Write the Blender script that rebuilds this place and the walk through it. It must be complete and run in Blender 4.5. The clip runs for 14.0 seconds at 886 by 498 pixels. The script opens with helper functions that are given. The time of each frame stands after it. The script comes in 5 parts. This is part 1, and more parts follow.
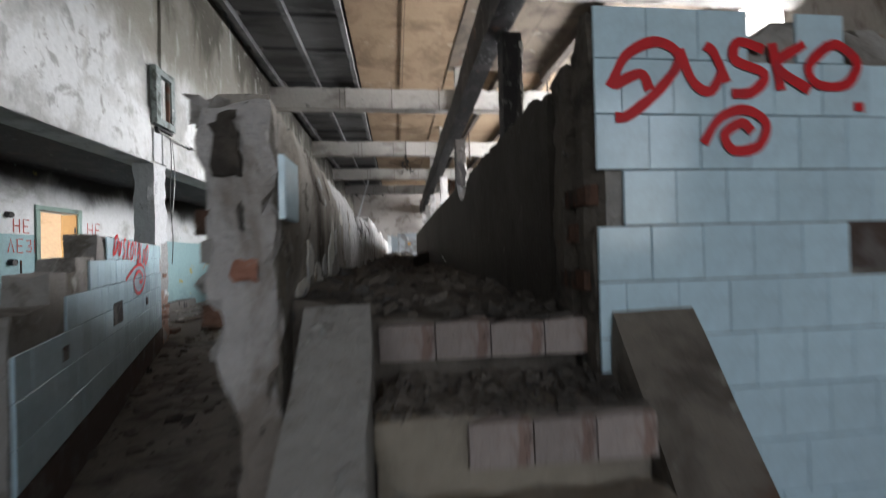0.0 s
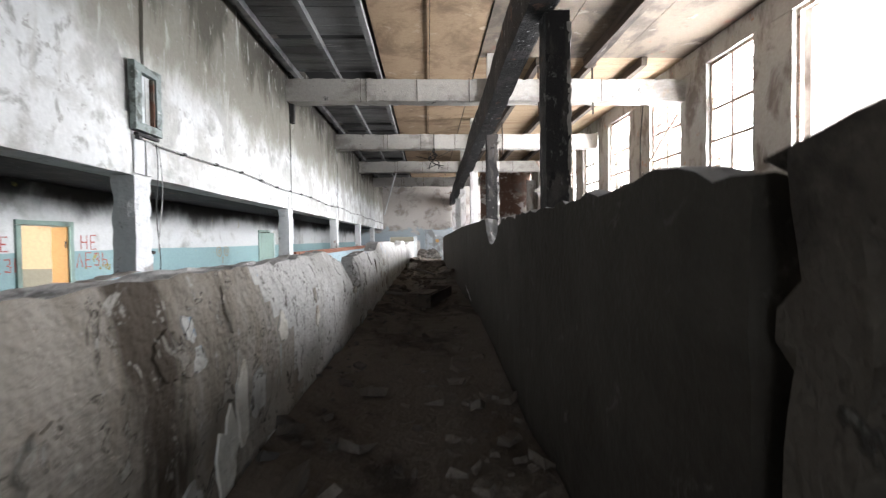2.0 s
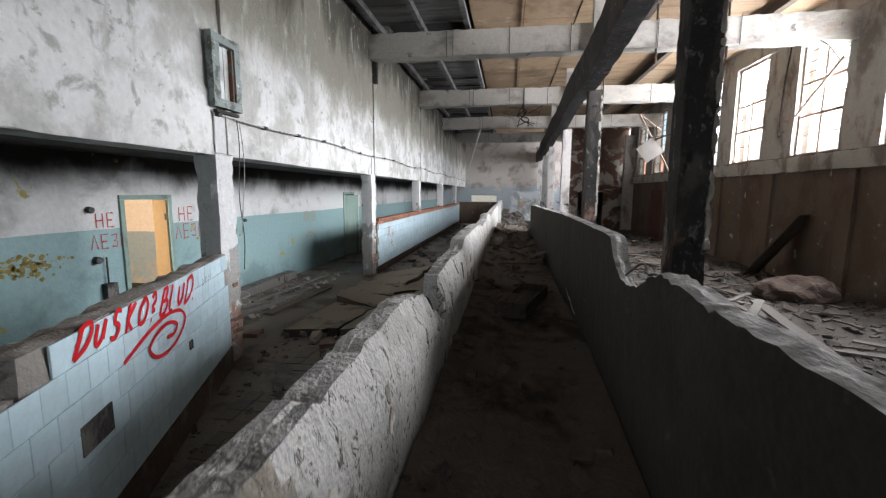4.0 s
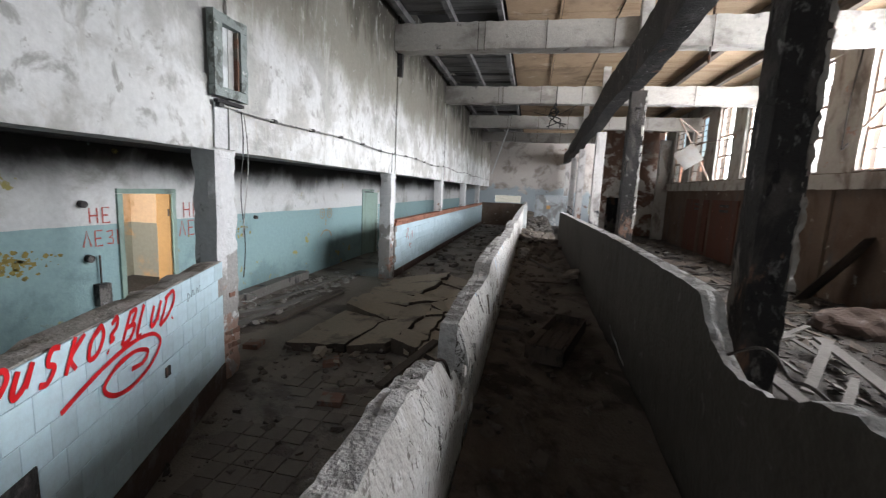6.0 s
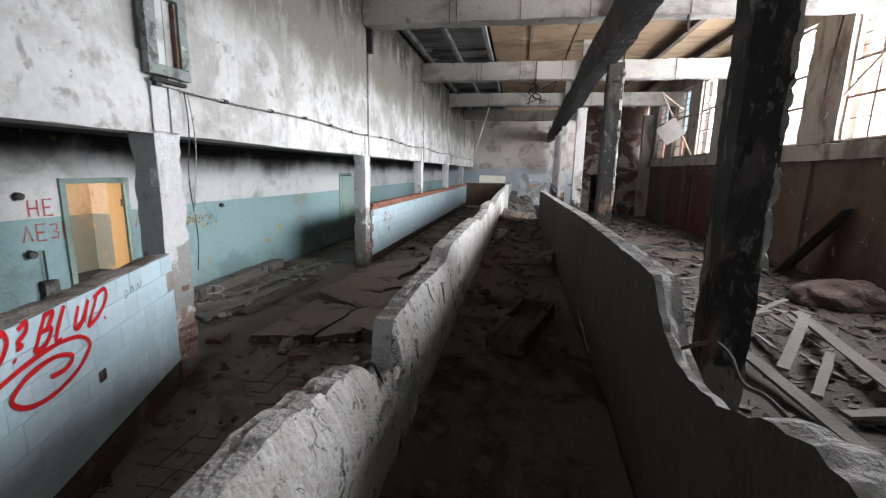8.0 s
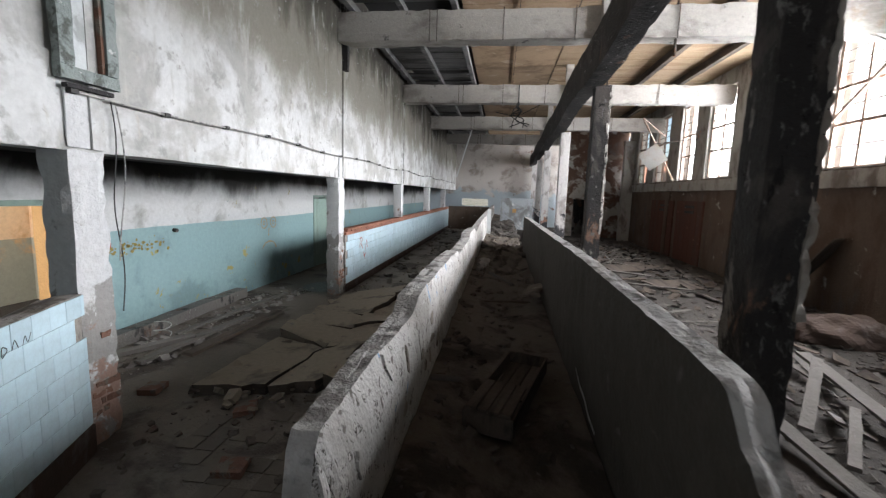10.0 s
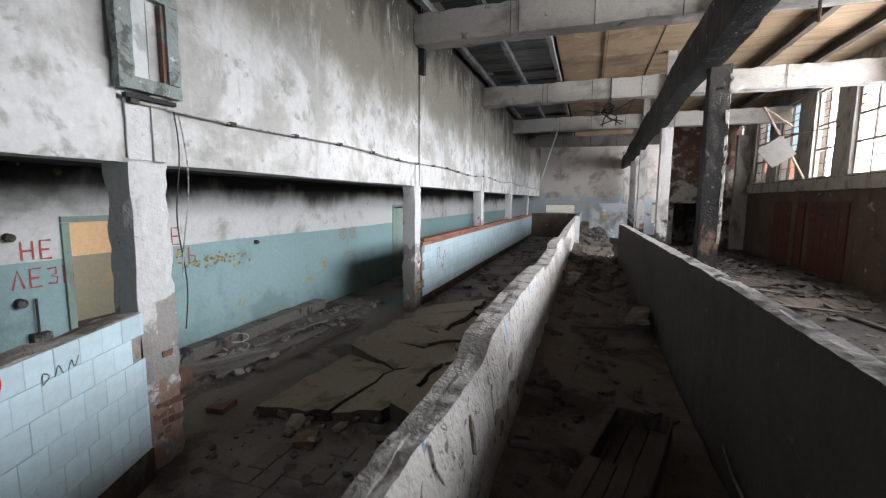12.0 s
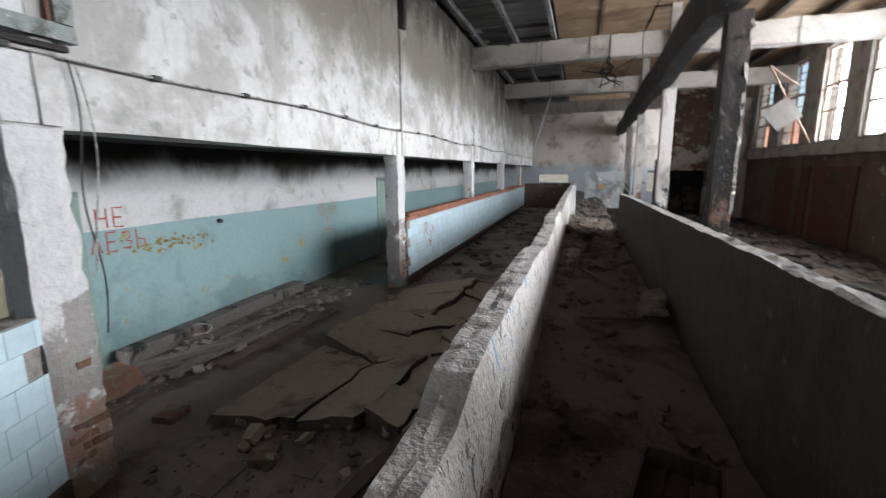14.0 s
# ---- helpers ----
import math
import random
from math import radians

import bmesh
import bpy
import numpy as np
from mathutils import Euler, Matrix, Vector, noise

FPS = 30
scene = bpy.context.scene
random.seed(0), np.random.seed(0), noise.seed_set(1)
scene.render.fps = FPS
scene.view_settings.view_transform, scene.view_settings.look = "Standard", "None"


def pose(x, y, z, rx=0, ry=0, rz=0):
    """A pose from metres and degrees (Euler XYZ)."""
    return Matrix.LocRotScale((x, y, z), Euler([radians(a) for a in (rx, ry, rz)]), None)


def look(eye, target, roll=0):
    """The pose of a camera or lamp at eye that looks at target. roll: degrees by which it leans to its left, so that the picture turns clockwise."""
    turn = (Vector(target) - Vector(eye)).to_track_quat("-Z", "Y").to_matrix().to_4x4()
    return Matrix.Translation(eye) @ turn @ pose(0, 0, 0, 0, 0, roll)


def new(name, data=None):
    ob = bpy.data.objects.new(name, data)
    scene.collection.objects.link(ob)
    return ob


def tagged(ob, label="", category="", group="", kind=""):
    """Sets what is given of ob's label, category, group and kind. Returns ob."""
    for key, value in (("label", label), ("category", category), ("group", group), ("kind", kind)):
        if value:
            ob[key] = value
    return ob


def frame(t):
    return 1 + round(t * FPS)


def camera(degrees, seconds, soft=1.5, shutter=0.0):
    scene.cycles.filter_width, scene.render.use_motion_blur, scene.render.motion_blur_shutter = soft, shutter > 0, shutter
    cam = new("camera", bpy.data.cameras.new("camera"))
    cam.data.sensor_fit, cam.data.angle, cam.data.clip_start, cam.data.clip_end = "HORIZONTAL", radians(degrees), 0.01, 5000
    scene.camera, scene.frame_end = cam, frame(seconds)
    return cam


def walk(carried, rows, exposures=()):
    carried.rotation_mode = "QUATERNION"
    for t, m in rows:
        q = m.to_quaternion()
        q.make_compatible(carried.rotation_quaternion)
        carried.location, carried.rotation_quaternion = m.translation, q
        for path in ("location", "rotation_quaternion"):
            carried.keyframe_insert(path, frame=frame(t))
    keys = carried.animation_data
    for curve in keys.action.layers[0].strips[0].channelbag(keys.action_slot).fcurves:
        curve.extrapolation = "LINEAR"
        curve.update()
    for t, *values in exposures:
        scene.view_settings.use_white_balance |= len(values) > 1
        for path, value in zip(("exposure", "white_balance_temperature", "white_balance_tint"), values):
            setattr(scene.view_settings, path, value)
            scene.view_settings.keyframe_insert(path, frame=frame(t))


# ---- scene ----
cam = camera(92.4, 14.0, 1.2, 0.5)
PATH = [
    (0, (-0.367, 1.017, 1.28), (-0.149, 3.006, 1.292), -1.4),
    (0.5, (-0.188, 1.552, 1.404), (-0.104, 3.529, 1.691), 3.9),
    (1, (-0.136, 1.837, 1.62), (-0.371, 3.819, 1.737), 0.1),
    (1.5, (-0.169, 2.026, 1.651), (-0.429, 4.007, 1.75), 1.3),
    (2, (-0.169, 2.118, 1.818), (-0.097, 4.117, 1.772), -0.7),
    (2.5, (-0.125, 2.286, 1.876), (-0.086, 4.285, 1.842), 2.8),
    (3, (-0.162, 2.464, 2.019), (-0.41, 4.443, 1.878), -2.4),
    (5.5, (-0.493, 3.396, 2.364), (-0.812, 5.346, 2.057), 3.7),
    (6, (-0.462, 3.537, 2.383), (-0.852, 5.478, 2.1), 2.7),
    (6.5, (-0.354, 3.665, 2.385), (-0.885, 5.567, 2.067), 1.6),
    (7, (-0.307, 3.722, 2.374), (-0.779, 5.627, 1.988), 1.7),
    (9.5, (-0.186, 4.268, 2.403), (-0.415, 6.234, 2.12), 0.3),
    (10, (-0.267, 4.497, 2.426), (-0.528, 6.462, 2.164), 1.9),
    (10.5, (-0.315, 4.618, 2.432), (-0.672, 6.568, 2.173), 2.2),
    (11, (-0.294, 4.793, 2.414), (-0.778, 6.719, 2.173), 0.8),
    (11.5, (-0.282, 4.962, 2.425), (-0.924, 6.841, 2.19), 0.9),
    (12, (-0.356, 5.185, 2.406), (-0.994, 7.066, 2.173), 0.5),
    (12.5, (-0.449, 5.393, 2.431), (-1.106, 7.269, 2.206), 1.1),
    (13, (-0.426, 5.602, 2.425), (-1.035, 7.491, 2.183), 0.1),
    (13.5, (-0.43, 5.792, 2.413), (-1.147, 7.638, 2.134), 2.2),
    (14, (-0.473, 5.906, 2.386), (-1.073, 7.779, 2.023), -0.4),
]
walk(cam, [(t, look(eye, target, roll)) for t, eye, target, roll in PATH], [(0, 1.06), (0.5, 1.4), (2.0, 1.42), (3.0, 1.12), (5.5, 0.93), (7.0, 0.96), (9.5, 0.9), (11.5, 0.84), (14, 0.76)])

# ---- world, sun, windows' light, added lamps ----
world = bpy.data.worlds.new("overcast_sky")
scene.world = world
world.use_nodes = True
wn, wl = world.node_tree.nodes, world.node_tree.links
sky = wn.new("ShaderNodeTexSky")
sky.sky_type, sky.sun_disc = "NISHITA", False
sky.sun_elevation, sky.sun_rotation = radians(40), radians(-90)
sky.dust_density = 3.0
wn["Background"].inputs["Strength"].default_value = 0.15
wl.new(sky.outputs[0], wn["Background"].inputs["Color"])
sun = new("sun", bpy.data.lights.new("sun", "SUN"))
sun.data.energy, sun.data.angle, sun.data.color = 2.5, radians(6), (1.0, 0.96, 0.9)
sun.matrix_world = look((-24, 5, 20), (0, 5, 0))

WALL_E = 6.95
# the last two windows are unseen, added to light the end wall
WINDOWS = [(8.2, 10.2), (11.2, 12.75), (13.85, 15.5), (16.9, 18.6), (19.6, 21.3), (22.3, 23.7), (24.9, 26.6), (27.6, 29.2), (31.0, 32.8), (34.2, 36.0)]
SILL, HEAD = 3.22, 6.2
WINDOW_WATTS = 340


def area_lamp(name, m, w, h, watts, color):
    data = bpy.data.lights.new(name, "AREA")
    data.shape, data.size, data.size_y, data.energy, data.color = "RECTANGLE", w, h, watts, color
    ob = new(name, data)
    ob.matrix_world = m
    return ob


# lamps of the last two added windows run stronger to brighten the end wall
for y0, y1 in WINDOWS[:6] + WINDOWS[8:]:
    area_lamp("window_daylight", look((WALL_E + 0.25, (y0 + y1) / 2, (SILL + HEAD) / 2), (0, (y0 + y1) / 2, (SILL + HEAD) / 2)), y1 - y0, HEAD - SILL, WINDOW_WATTS if y0 < 17 else WINDOW_WATTS * (0.42 if y0 < 30 else 0.9), (0.95, 0.96, 1.0))

for x0, x1 in ((-3.2, -1.3), (0.2, 2.1), (3.4, 5.3)):
    area_lamp("south_daylight", look(((x0 + x1) / 2, -4.5, 2.75), ((x0 + x1) / 2, 0, 2.0)), x1 - x0, 3.1, 29, (0.92, 0.96, 1.0))
# added lamp in an unseen, assumed window opening; it brightens the orange side room
area_lamp("side_room_added_lamp", look((-7.7, 6.86, 1.7), (-7.7, 10, 1.5)), 1.6, 1.6, 95, (1.0, 0.98, 0.97))

# ---- materials ----


def nodes_of(name):
    m = bpy.data.materials.new(name)
    m.use_nodes = True
    t = m.node_tree
    return m, t.nodes, t.links, t.nodes["Principled BSDF"]


def surface(name, base, layers=(), rough=0.85, bump=0.3, bump_scale=40.0, random_tint=0.0, metal=0.0, spec=0.3, flakes=()):
    """A worn surface. Each layer: (colour, noise scale, low, high, stretch xyz, z0, z1, weight of z). A layer shows
    where its noise, pushed by the height between z0 and z1, passes from low to high. Each flake: (noise scale,
    threshold, stretch, skin colour, rim colour), islands of old skin with a dark curled rim."""
    m, n, l, b = nodes_of(name)
    tc = n.new("ShaderNodeTexCoord")
    sep = n.new("ShaderNodeSeparateXYZ")
    l.new(tc.outputs["Object"], sep.inputs[0])
    fine = n.new("ShaderNodeTexNoise")
    fine.inputs["Scale"].default_value, fine.inputs["Detail"].default_value = 14.0, 8.0
    fine.inputs["Roughness"].default_value = 0.7
    l.new(tc.outputs["Object"], fine.inputs["Vector"])
    mix = n.new("ShaderNodeMix")
    mix.data_type = "RGBA"
    mix.inputs["A"].default_value = (*[c * 0.72 for c in base], 1)
    mix.inputs["B"].default_value = (*[min(1, c * 1.25) for c in base], 1)
    l.new(fine.outputs["Fac"], mix.inputs["Factor"])
    out = mix.outputs["Result"]
    masks = []
    for i, (col, scale, lo, hi, stretch, z0, z1, zw) in enumerate(layers):
        mp = n.new("ShaderNodeMapping")
        mp.inputs["Scale"].default_value = stretch
        mp.inputs["Location"].default_value = (3.1 * i, 1.7 * i, 0.9 * i)
        l.new(tc.outputs["Object"], mp.inputs["Vector"])
        nz = n.new("ShaderNodeTexNoise")
        nz.inputs["Scale"].default_value, nz.inputs["Detail"].default_value = scale, 9.0
        nz.inputs["Roughness"].default_value, nz.inputs["Distortion"].default_value = 0.62, 0.35
        l.new(mp.outputs[0], nz.inputs["Vector"])
        val = nz.outputs["Fac"]
        if zw:
            mr = n.new("ShaderNodeMapRange")
            mr.inputs["From Min"].default_value, mr.inputs["From Max"].default_value = z0, z1
            mr.inputs["To Min"].default_value, mr.inputs["To Max"].default_value = -zw, zw
            l.new(sep.outputs["Z"], mr.inputs["Value"])
            add = n.new("ShaderNodeMath")
            add.operation = "ADD"
            l.new(val, add.inputs[0]), l.new(mr.outputs[0], add.inputs[1])
            val = add.outputs[0]
        st = n.new("ShaderNodeMapRange")
        st.interpolation_type = "SMOOTHSTEP"
        st.inputs["From Min"].default_value, st.inputs["From Max"].default_value = lo, hi
        l.new(val, st.inputs["Value"])
        mx = n.new("ShaderNodeMix")
        mx.data_type = "RGBA"
        l.new(st.outputs[0], mx.inputs["Factor"]), l.new(out, mx.inputs["A"])
        vary = n.new("ShaderNodeMix")
        vary.data_type = "RGBA"
        vary.inputs["A"].default_value = (*[c * 0.75 for c in col], 1)
        vary.inputs["B"].default_value = (*[min(1, c * 1.2) for c in col], 1)
        l.new(fine.outputs["Fac"], vary.inputs["Factor"])
        l.new(vary.outputs["Result"], mx.inputs["B"])
        out = mx.outputs["Result"]
        masks.append(st.outputs[0])
    for i, (scale, thr, stretch, skin, rim) in enumerate(flakes):
        mp = n.new("ShaderNodeMapping")
        mp.inputs["Scale"].default_value, mp.inputs["Location"].default_value = stretch, (7.3 * i + 1.1, 2.9, 4.7 * i)
        l.new(tc.outputs["Object"], mp.inputs["Vector"])
        nz = n.new("ShaderNodeTexNoise")
        nz.inputs["Scale"].default_value, nz.inputs["Detail"].default_value = scale, 7.0
        nz.inputs["Roughness"].default_value, nz.inputs["Distortion"].default_value = 0.55, 0.6
        l.new(mp.outputs[0], nz.inputs["Vector"])
        for col, t0, t1 in ((rim, thr, thr + 0.006), (skin, thr + 0.02, thr + 0.03)):
            st = n.new("ShaderNodeMapRange")
            st.interpolation_type = "SMOOTHSTEP"
            st.inputs["From Min"].default_value, st.inputs["From Max"].default_value = t0, t1
            l.new(nz.outputs["Fac"], st.inputs["Value"])
            mx = n.new("ShaderNodeMix")
            mx.data_type = "RGBA"
            mx.inputs["B"].default_value = (*col, 1)
            l.new(st.outputs[0], mx.inputs["Factor"]), l.new(out, mx.inputs["A"])
            out = mx.outputs["Result"]
        masks.append(st.outputs[0])
    if random_tint:
        info = n.new("ShaderNodeObjectInfo")
        hsv = n.new("ShaderNodeHueSaturation")
        mr = n.new("ShaderNodeMapRange")
        mr.inputs["To Min"].default_value, mr.inputs["To Max"].default_value = 1 - random_tint, 1 + random_tint
        l.new(info.outputs["Random"], mr.inputs["Value"]), l.new(mr.outputs[0], hsv.inputs["Value"])
        l.new(out, hsv.inputs["Color"])
        out = hsv.outputs["Color"]
    l.new(out, b.inputs["Base Color"])
    b.inputs["Roughness"].default_value, b.inputs["Metallic"].default_value = rough, metal
    b.inputs["Specular IOR Level"].default_value = spec
    if bump:
        bn = n.new("ShaderNodeTexNoise")
        bn.inputs["Scale"].default_value, bn.inputs["Detail"].default_value = bump_scale, 6.0
        l.new(tc.outputs["Object"], bn.inputs["Vector"])
        h = bn.outputs["Fac"]
        if masks:
            ad = n.new("ShaderNodeMath")
            ad.operation = "MULTIPLY_ADD"
            ad.inputs[1].default_value = 0.9
            l.new(masks[-1], ad.inputs[0]), l.new(h, ad.inputs[2])
            h = ad.outputs[0]
        bp = n.new("ShaderNodeBump")
        bp.inputs["Strength"].default_value, bp.inputs["Distance"].default_value = bump, 0.02
        l.new(h, bp.inputs["Height"]), l.new(bp.outputs[0], b.inputs["Normal"])
    return m


U = (1, 1, 1)
M = {}
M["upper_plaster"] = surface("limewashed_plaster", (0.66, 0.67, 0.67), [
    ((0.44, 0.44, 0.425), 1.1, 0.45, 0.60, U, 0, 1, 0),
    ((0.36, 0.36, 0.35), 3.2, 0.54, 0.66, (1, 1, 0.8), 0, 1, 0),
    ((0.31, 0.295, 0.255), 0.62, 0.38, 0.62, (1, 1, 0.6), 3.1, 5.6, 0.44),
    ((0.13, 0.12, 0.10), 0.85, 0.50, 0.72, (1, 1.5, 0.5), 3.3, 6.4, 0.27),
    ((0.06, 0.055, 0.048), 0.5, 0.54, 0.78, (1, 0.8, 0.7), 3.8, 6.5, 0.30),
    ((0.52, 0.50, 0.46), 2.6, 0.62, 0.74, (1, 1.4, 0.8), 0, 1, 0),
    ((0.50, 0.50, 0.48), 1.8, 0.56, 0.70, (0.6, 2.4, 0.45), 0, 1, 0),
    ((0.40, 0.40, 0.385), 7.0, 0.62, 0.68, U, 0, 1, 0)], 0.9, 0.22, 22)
M["pillar_paint"] = surface("flaking_whitewash_over_concrete", (0.62, 0.63, 0.64), [
    ((0.32, 0.31, 0.30), 3.0, 0.54, 0.60, U, 2.3, 1.0, 0.16),
    ((0.33, 0.22, 0.18), 3.5, 0.60, 0.66, U, 2.4, 0.2, 0.14),
    ((0.09, 0.10, 0.095), 2.0, 0.62, 0.72, U, 0, 1, 0)], 0.85, 0.6, 26)
M["grey_concrete"] = surface("flaking_grey_render", (0.58, 0.57, 0.555), [
    ((0.42, 0.405, 0.38), 1.3, 0.46, 0.62, (1, 1.2, 0.7), 0, 1, 0),
    ((0.20, 0.185, 0.17), 15.0, 0.60, 0.64, U, 0, 1, 0),
    ((0.62, 0.61, 0.60), 11.0, 0.60, 0.64, (1, 1, 0.6), 0, 1, 0),
    ((0.24, 0.38, 0.56), 3.0, 0.645, 0.67, (1, 2.2, 0.8), 0.9, 2.2, 0.02)], 0.92, 0.7, 50,
    flakes=((11.0, 0.61, (1, 1.5, 0.9), (0.56, 0.55, 0.53), (0.10, 0.09, 0.08)), (22.0, 0.64, (1, 1.3, 0.8), (0.44, 0.42, 0.40), (0.08, 0.07, 0.065))))
M["damp_render"] = surface("damp_brown_flaking_render", (0.36, 0.325, 0.285), [
    ((0.23, 0.20, 0.165), 1.6, 0.45, 0.60, (1, 1.6, 0.5), 0, 1, 0),
    ((0.085, 0.068, 0.052), 2.2, 0.54, 0.64, (1, 1.5, 0.22), 0, 1, 0),
    ((0.40, 0.375, 0.34), 14.0, 0.60, 0.65, U, 0, 1, 0),
    ((0.42, 0.47, 0.50), 5.0, 0.66, 0.70, (1, 2.4, 0.3), 0, 1, 0)], 0.88, 0.8, 46,
    flakes=((9.0, 0.60, (1, 1.3, 1), (0.30, 0.275, 0.24), (0.075, 0.062, 0.052)), (19.0, 0.63, (1, 1.3, 0.9), (0.36, 0.34, 0.31), (0.09, 0.075, 0.062))))
# Smooth dusty concrete; the inner face's shade is put into its dark base.
M["shade_concrete"] = surface("smooth_dusty_concrete_in_shade", (0.06, 0.053, 0.044), [
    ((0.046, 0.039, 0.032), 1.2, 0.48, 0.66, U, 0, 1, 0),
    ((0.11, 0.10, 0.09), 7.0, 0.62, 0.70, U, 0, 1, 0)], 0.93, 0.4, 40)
M["broken_edge"] = surface("broken_concrete_edge", (0.52, 0.51, 0.50), [
    ((0.24, 0.23, 0.22), 5.0, 0.5, 0.6, U, 0, 1, 0), ((0.62, 0.62, 0.62), 9.0, 0.6, 0.66, U, 0, 1, 0)], 0.95, 0.8, 60)
M["beam_paint"] = surface("sooty_whitewashed_beam", (0.44, 0.42, 0.39), [
    ((0.27, 0.25, 0.23), 1.4, 0.48, 0.66, (0.6, 1, 1), 0, 1, 0),
    ((0.30, 0.20, 0.13), 0.8, 0.62, 0.74, U, 0, 1, 0),
    ((0.11, 0.11, 0.11), 4.0, 0.62, 0.72, U, 0, 1, 0)], 0.88, 0.5, 30)
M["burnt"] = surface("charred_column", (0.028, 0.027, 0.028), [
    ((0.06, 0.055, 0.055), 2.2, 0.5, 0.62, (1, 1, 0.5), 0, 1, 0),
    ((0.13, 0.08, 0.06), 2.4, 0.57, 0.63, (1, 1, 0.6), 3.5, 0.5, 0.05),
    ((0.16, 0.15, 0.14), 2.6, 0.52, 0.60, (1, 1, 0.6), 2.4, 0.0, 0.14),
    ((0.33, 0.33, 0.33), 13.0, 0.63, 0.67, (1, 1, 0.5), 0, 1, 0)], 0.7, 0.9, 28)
M["burnt_column"] = surface("charred_flaking_column", (0.032, 0.03, 0.03), [
    ((0.085, 0.075, 0.07), 2.2, 0.48, 0.62, (1, 1, 0.5), 0, 1, 0),
    ((0.20, 0.12, 0.085), 3.0, 0.56, 0.63, (1, 1, 0.5), 3.2, 0.5, 0.07),
    ((0.24, 0.225, 0.205), 3.4, 0.53, 0.60, (1, 1, 0.5), 2.6, 0.2, 0.15),
    ((0.16, 0.155, 0.15), 9.0, 0.58, 0.68, (1, 1, 0.6), 0, 1, 0),
    ((0.02, 0.019, 0.019), 6.0, 0.58, 0.64, (1, 1, 0.5), 0, 1, 0)], 0.75, 0.9, 30)
M["column_paint"] = surface("whitewash_over_soot", (0.55, 0.54, 0.53), [
    ((0.30, 0.28, 0.27), 2.4, 0.5, 0.64, (1, 1, 0.5), 0, 1, 0), ((0.34, 0.20, 0.15), 2.5, 0.60, 0.67, U, 3.2, 1.2, 0.10),
    ((0.05, 0.05, 0.055), 2.0, 0.5, 0.58, U, 2.6, 0.6, 0.22)], 0.85, 0.6, 26)
M["teal_paint"] = surface("two_tone_oil_painted_plaster", (0.56, 0.57, 0.57), [
    ((0.30, 0.30, 0.28), 1.1, 0.5, 0.7, U, 0, 1, 0),
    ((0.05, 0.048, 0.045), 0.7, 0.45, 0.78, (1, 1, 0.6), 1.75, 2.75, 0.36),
    ((0.245, 0.37, 0.385), 1.0, 0.5, 0.515, (0.25, 0.25, 0.25), 1.86, 1.52, 1.6),
    ((0.19, 0.29, 0.30), 1.3, 0.55, 0.70, U, 1.9, 0.4, 0.10),
    ((0.34, 0.30, 0.10), 2.6, 0.665, 0.70, (1, 1, 1), 3.6, 0.6, 0.04),
    ((0.22, 0.30, 0.28), 5.0, 0.66, 0.70, U, 1.8, 0.2, 0.05)], 0.6, 0.25, 26)
M["end_panel"] = surface("grey_blue_flaking_paint", (0.30, 0.33, 0.35), [((0.17, 0.17, 0.17), 1.6, 0.46, 0.6, U, 0, 1, 0), ((0.48, 0.49, 0.50), 4.0, 0.58, 0.64, U, 0, 1, 0)], 0.9, 0.4)
M["stub_plaster"] = surface("peeling_pale_plaster", (0.46, 0.43, 0.41), [((0.26, 0.22, 0.19), 2.5, 0.47, 0.60, (1, 1, 0.6), 0, 1, 0), ((0.36, 0.20, 0.10), 2.0, 0.60, 0.68, U, 0, 1, 0),
    ((0.10, 0.09, 0.08), 5.0, 0.60, 0.63, (1, 1, 0.5), 0, 1, 0)], 0.92, 1.0, 30)
M["dusty_brick"] = surface("dusty_red_brick", (0.20, 0.11, 0.08), [((0.20, 0.175, 0.15), 5.0, 0.48, 0.6, U, 0, 1, 0)], 0.95, 0.6, 50, 0.2)
M["pink_brick"] = surface("whitewashed_brick", (0.36, 0.30, 0.275), [((0.28, 0.19, 0.16), 9.0, 0.54, 0.68, U, 0, 1, 0), ((0.13, 0.11, 0.095), 14.0, 0.58, 0.70, U, 0, 1, 0)], 0.93, 0.7, 40, 0.25)
M["tile"] = surface("pale_blue_glazed_tile", (0.56, 0.72, 0.80), [
    ((0.44, 0.57, 0.63), 1.5, 0.5, 0.7, U, 0, 1, 0), ((0.34, 0.33, 0.30), 7.0, 0.68, 0.74, U, 0, 1, 0)], 0.12, 0.04, 20, 0.07, 0, 0.5)
M["mortar"] = surface("old_mortar", (0.30, 0.28, 0.26), [((0.16, 0.14, 0.12), 3.0, 0.5, 0.62, U, 0, 1, 0),
    ((0.45, 0.43, 0.40), 6.0, 0.6, 0.68, U, 0, 1, 0)], 0.95, 0.7, 40)
# Bare brickwork and brick, with the shade beside the steps put into their colours.
M["bare_core"] = surface("bare_brown_brickwork_shaded", (0.10, 0.085, 0.07), [((0.05, 0.042, 0.036), 3.0, 0.48, 0.6, U, 0, 1, 0),
    ((0.15, 0.075, 0.05), 2.5, 0.58, 0.66, U, 0, 1, 0), ((0.20, 0.185, 0.165), 9.0, 0.64, 0.70, U, 0, 1, 0)], 0.95, 1.0, 30)
M["shaded_brick"] = surface("brick_darkened_for_shade", (0.12, 0.065, 0.045), [((0.06, 0.048, 0.04), 5.0, 0.45, 0.58, U, 0, 1, 0)], 0.95, 0.8, 40, 0.2)
M["brown_plinth"] = surface("dark_brown_plinth", (0.085, 0.06, 0.05), [((0.15, 0.13, 0.12), 3.0, 0.52, 0.66, U, 0, 1, 0)], 0.9, 0.5, 30)
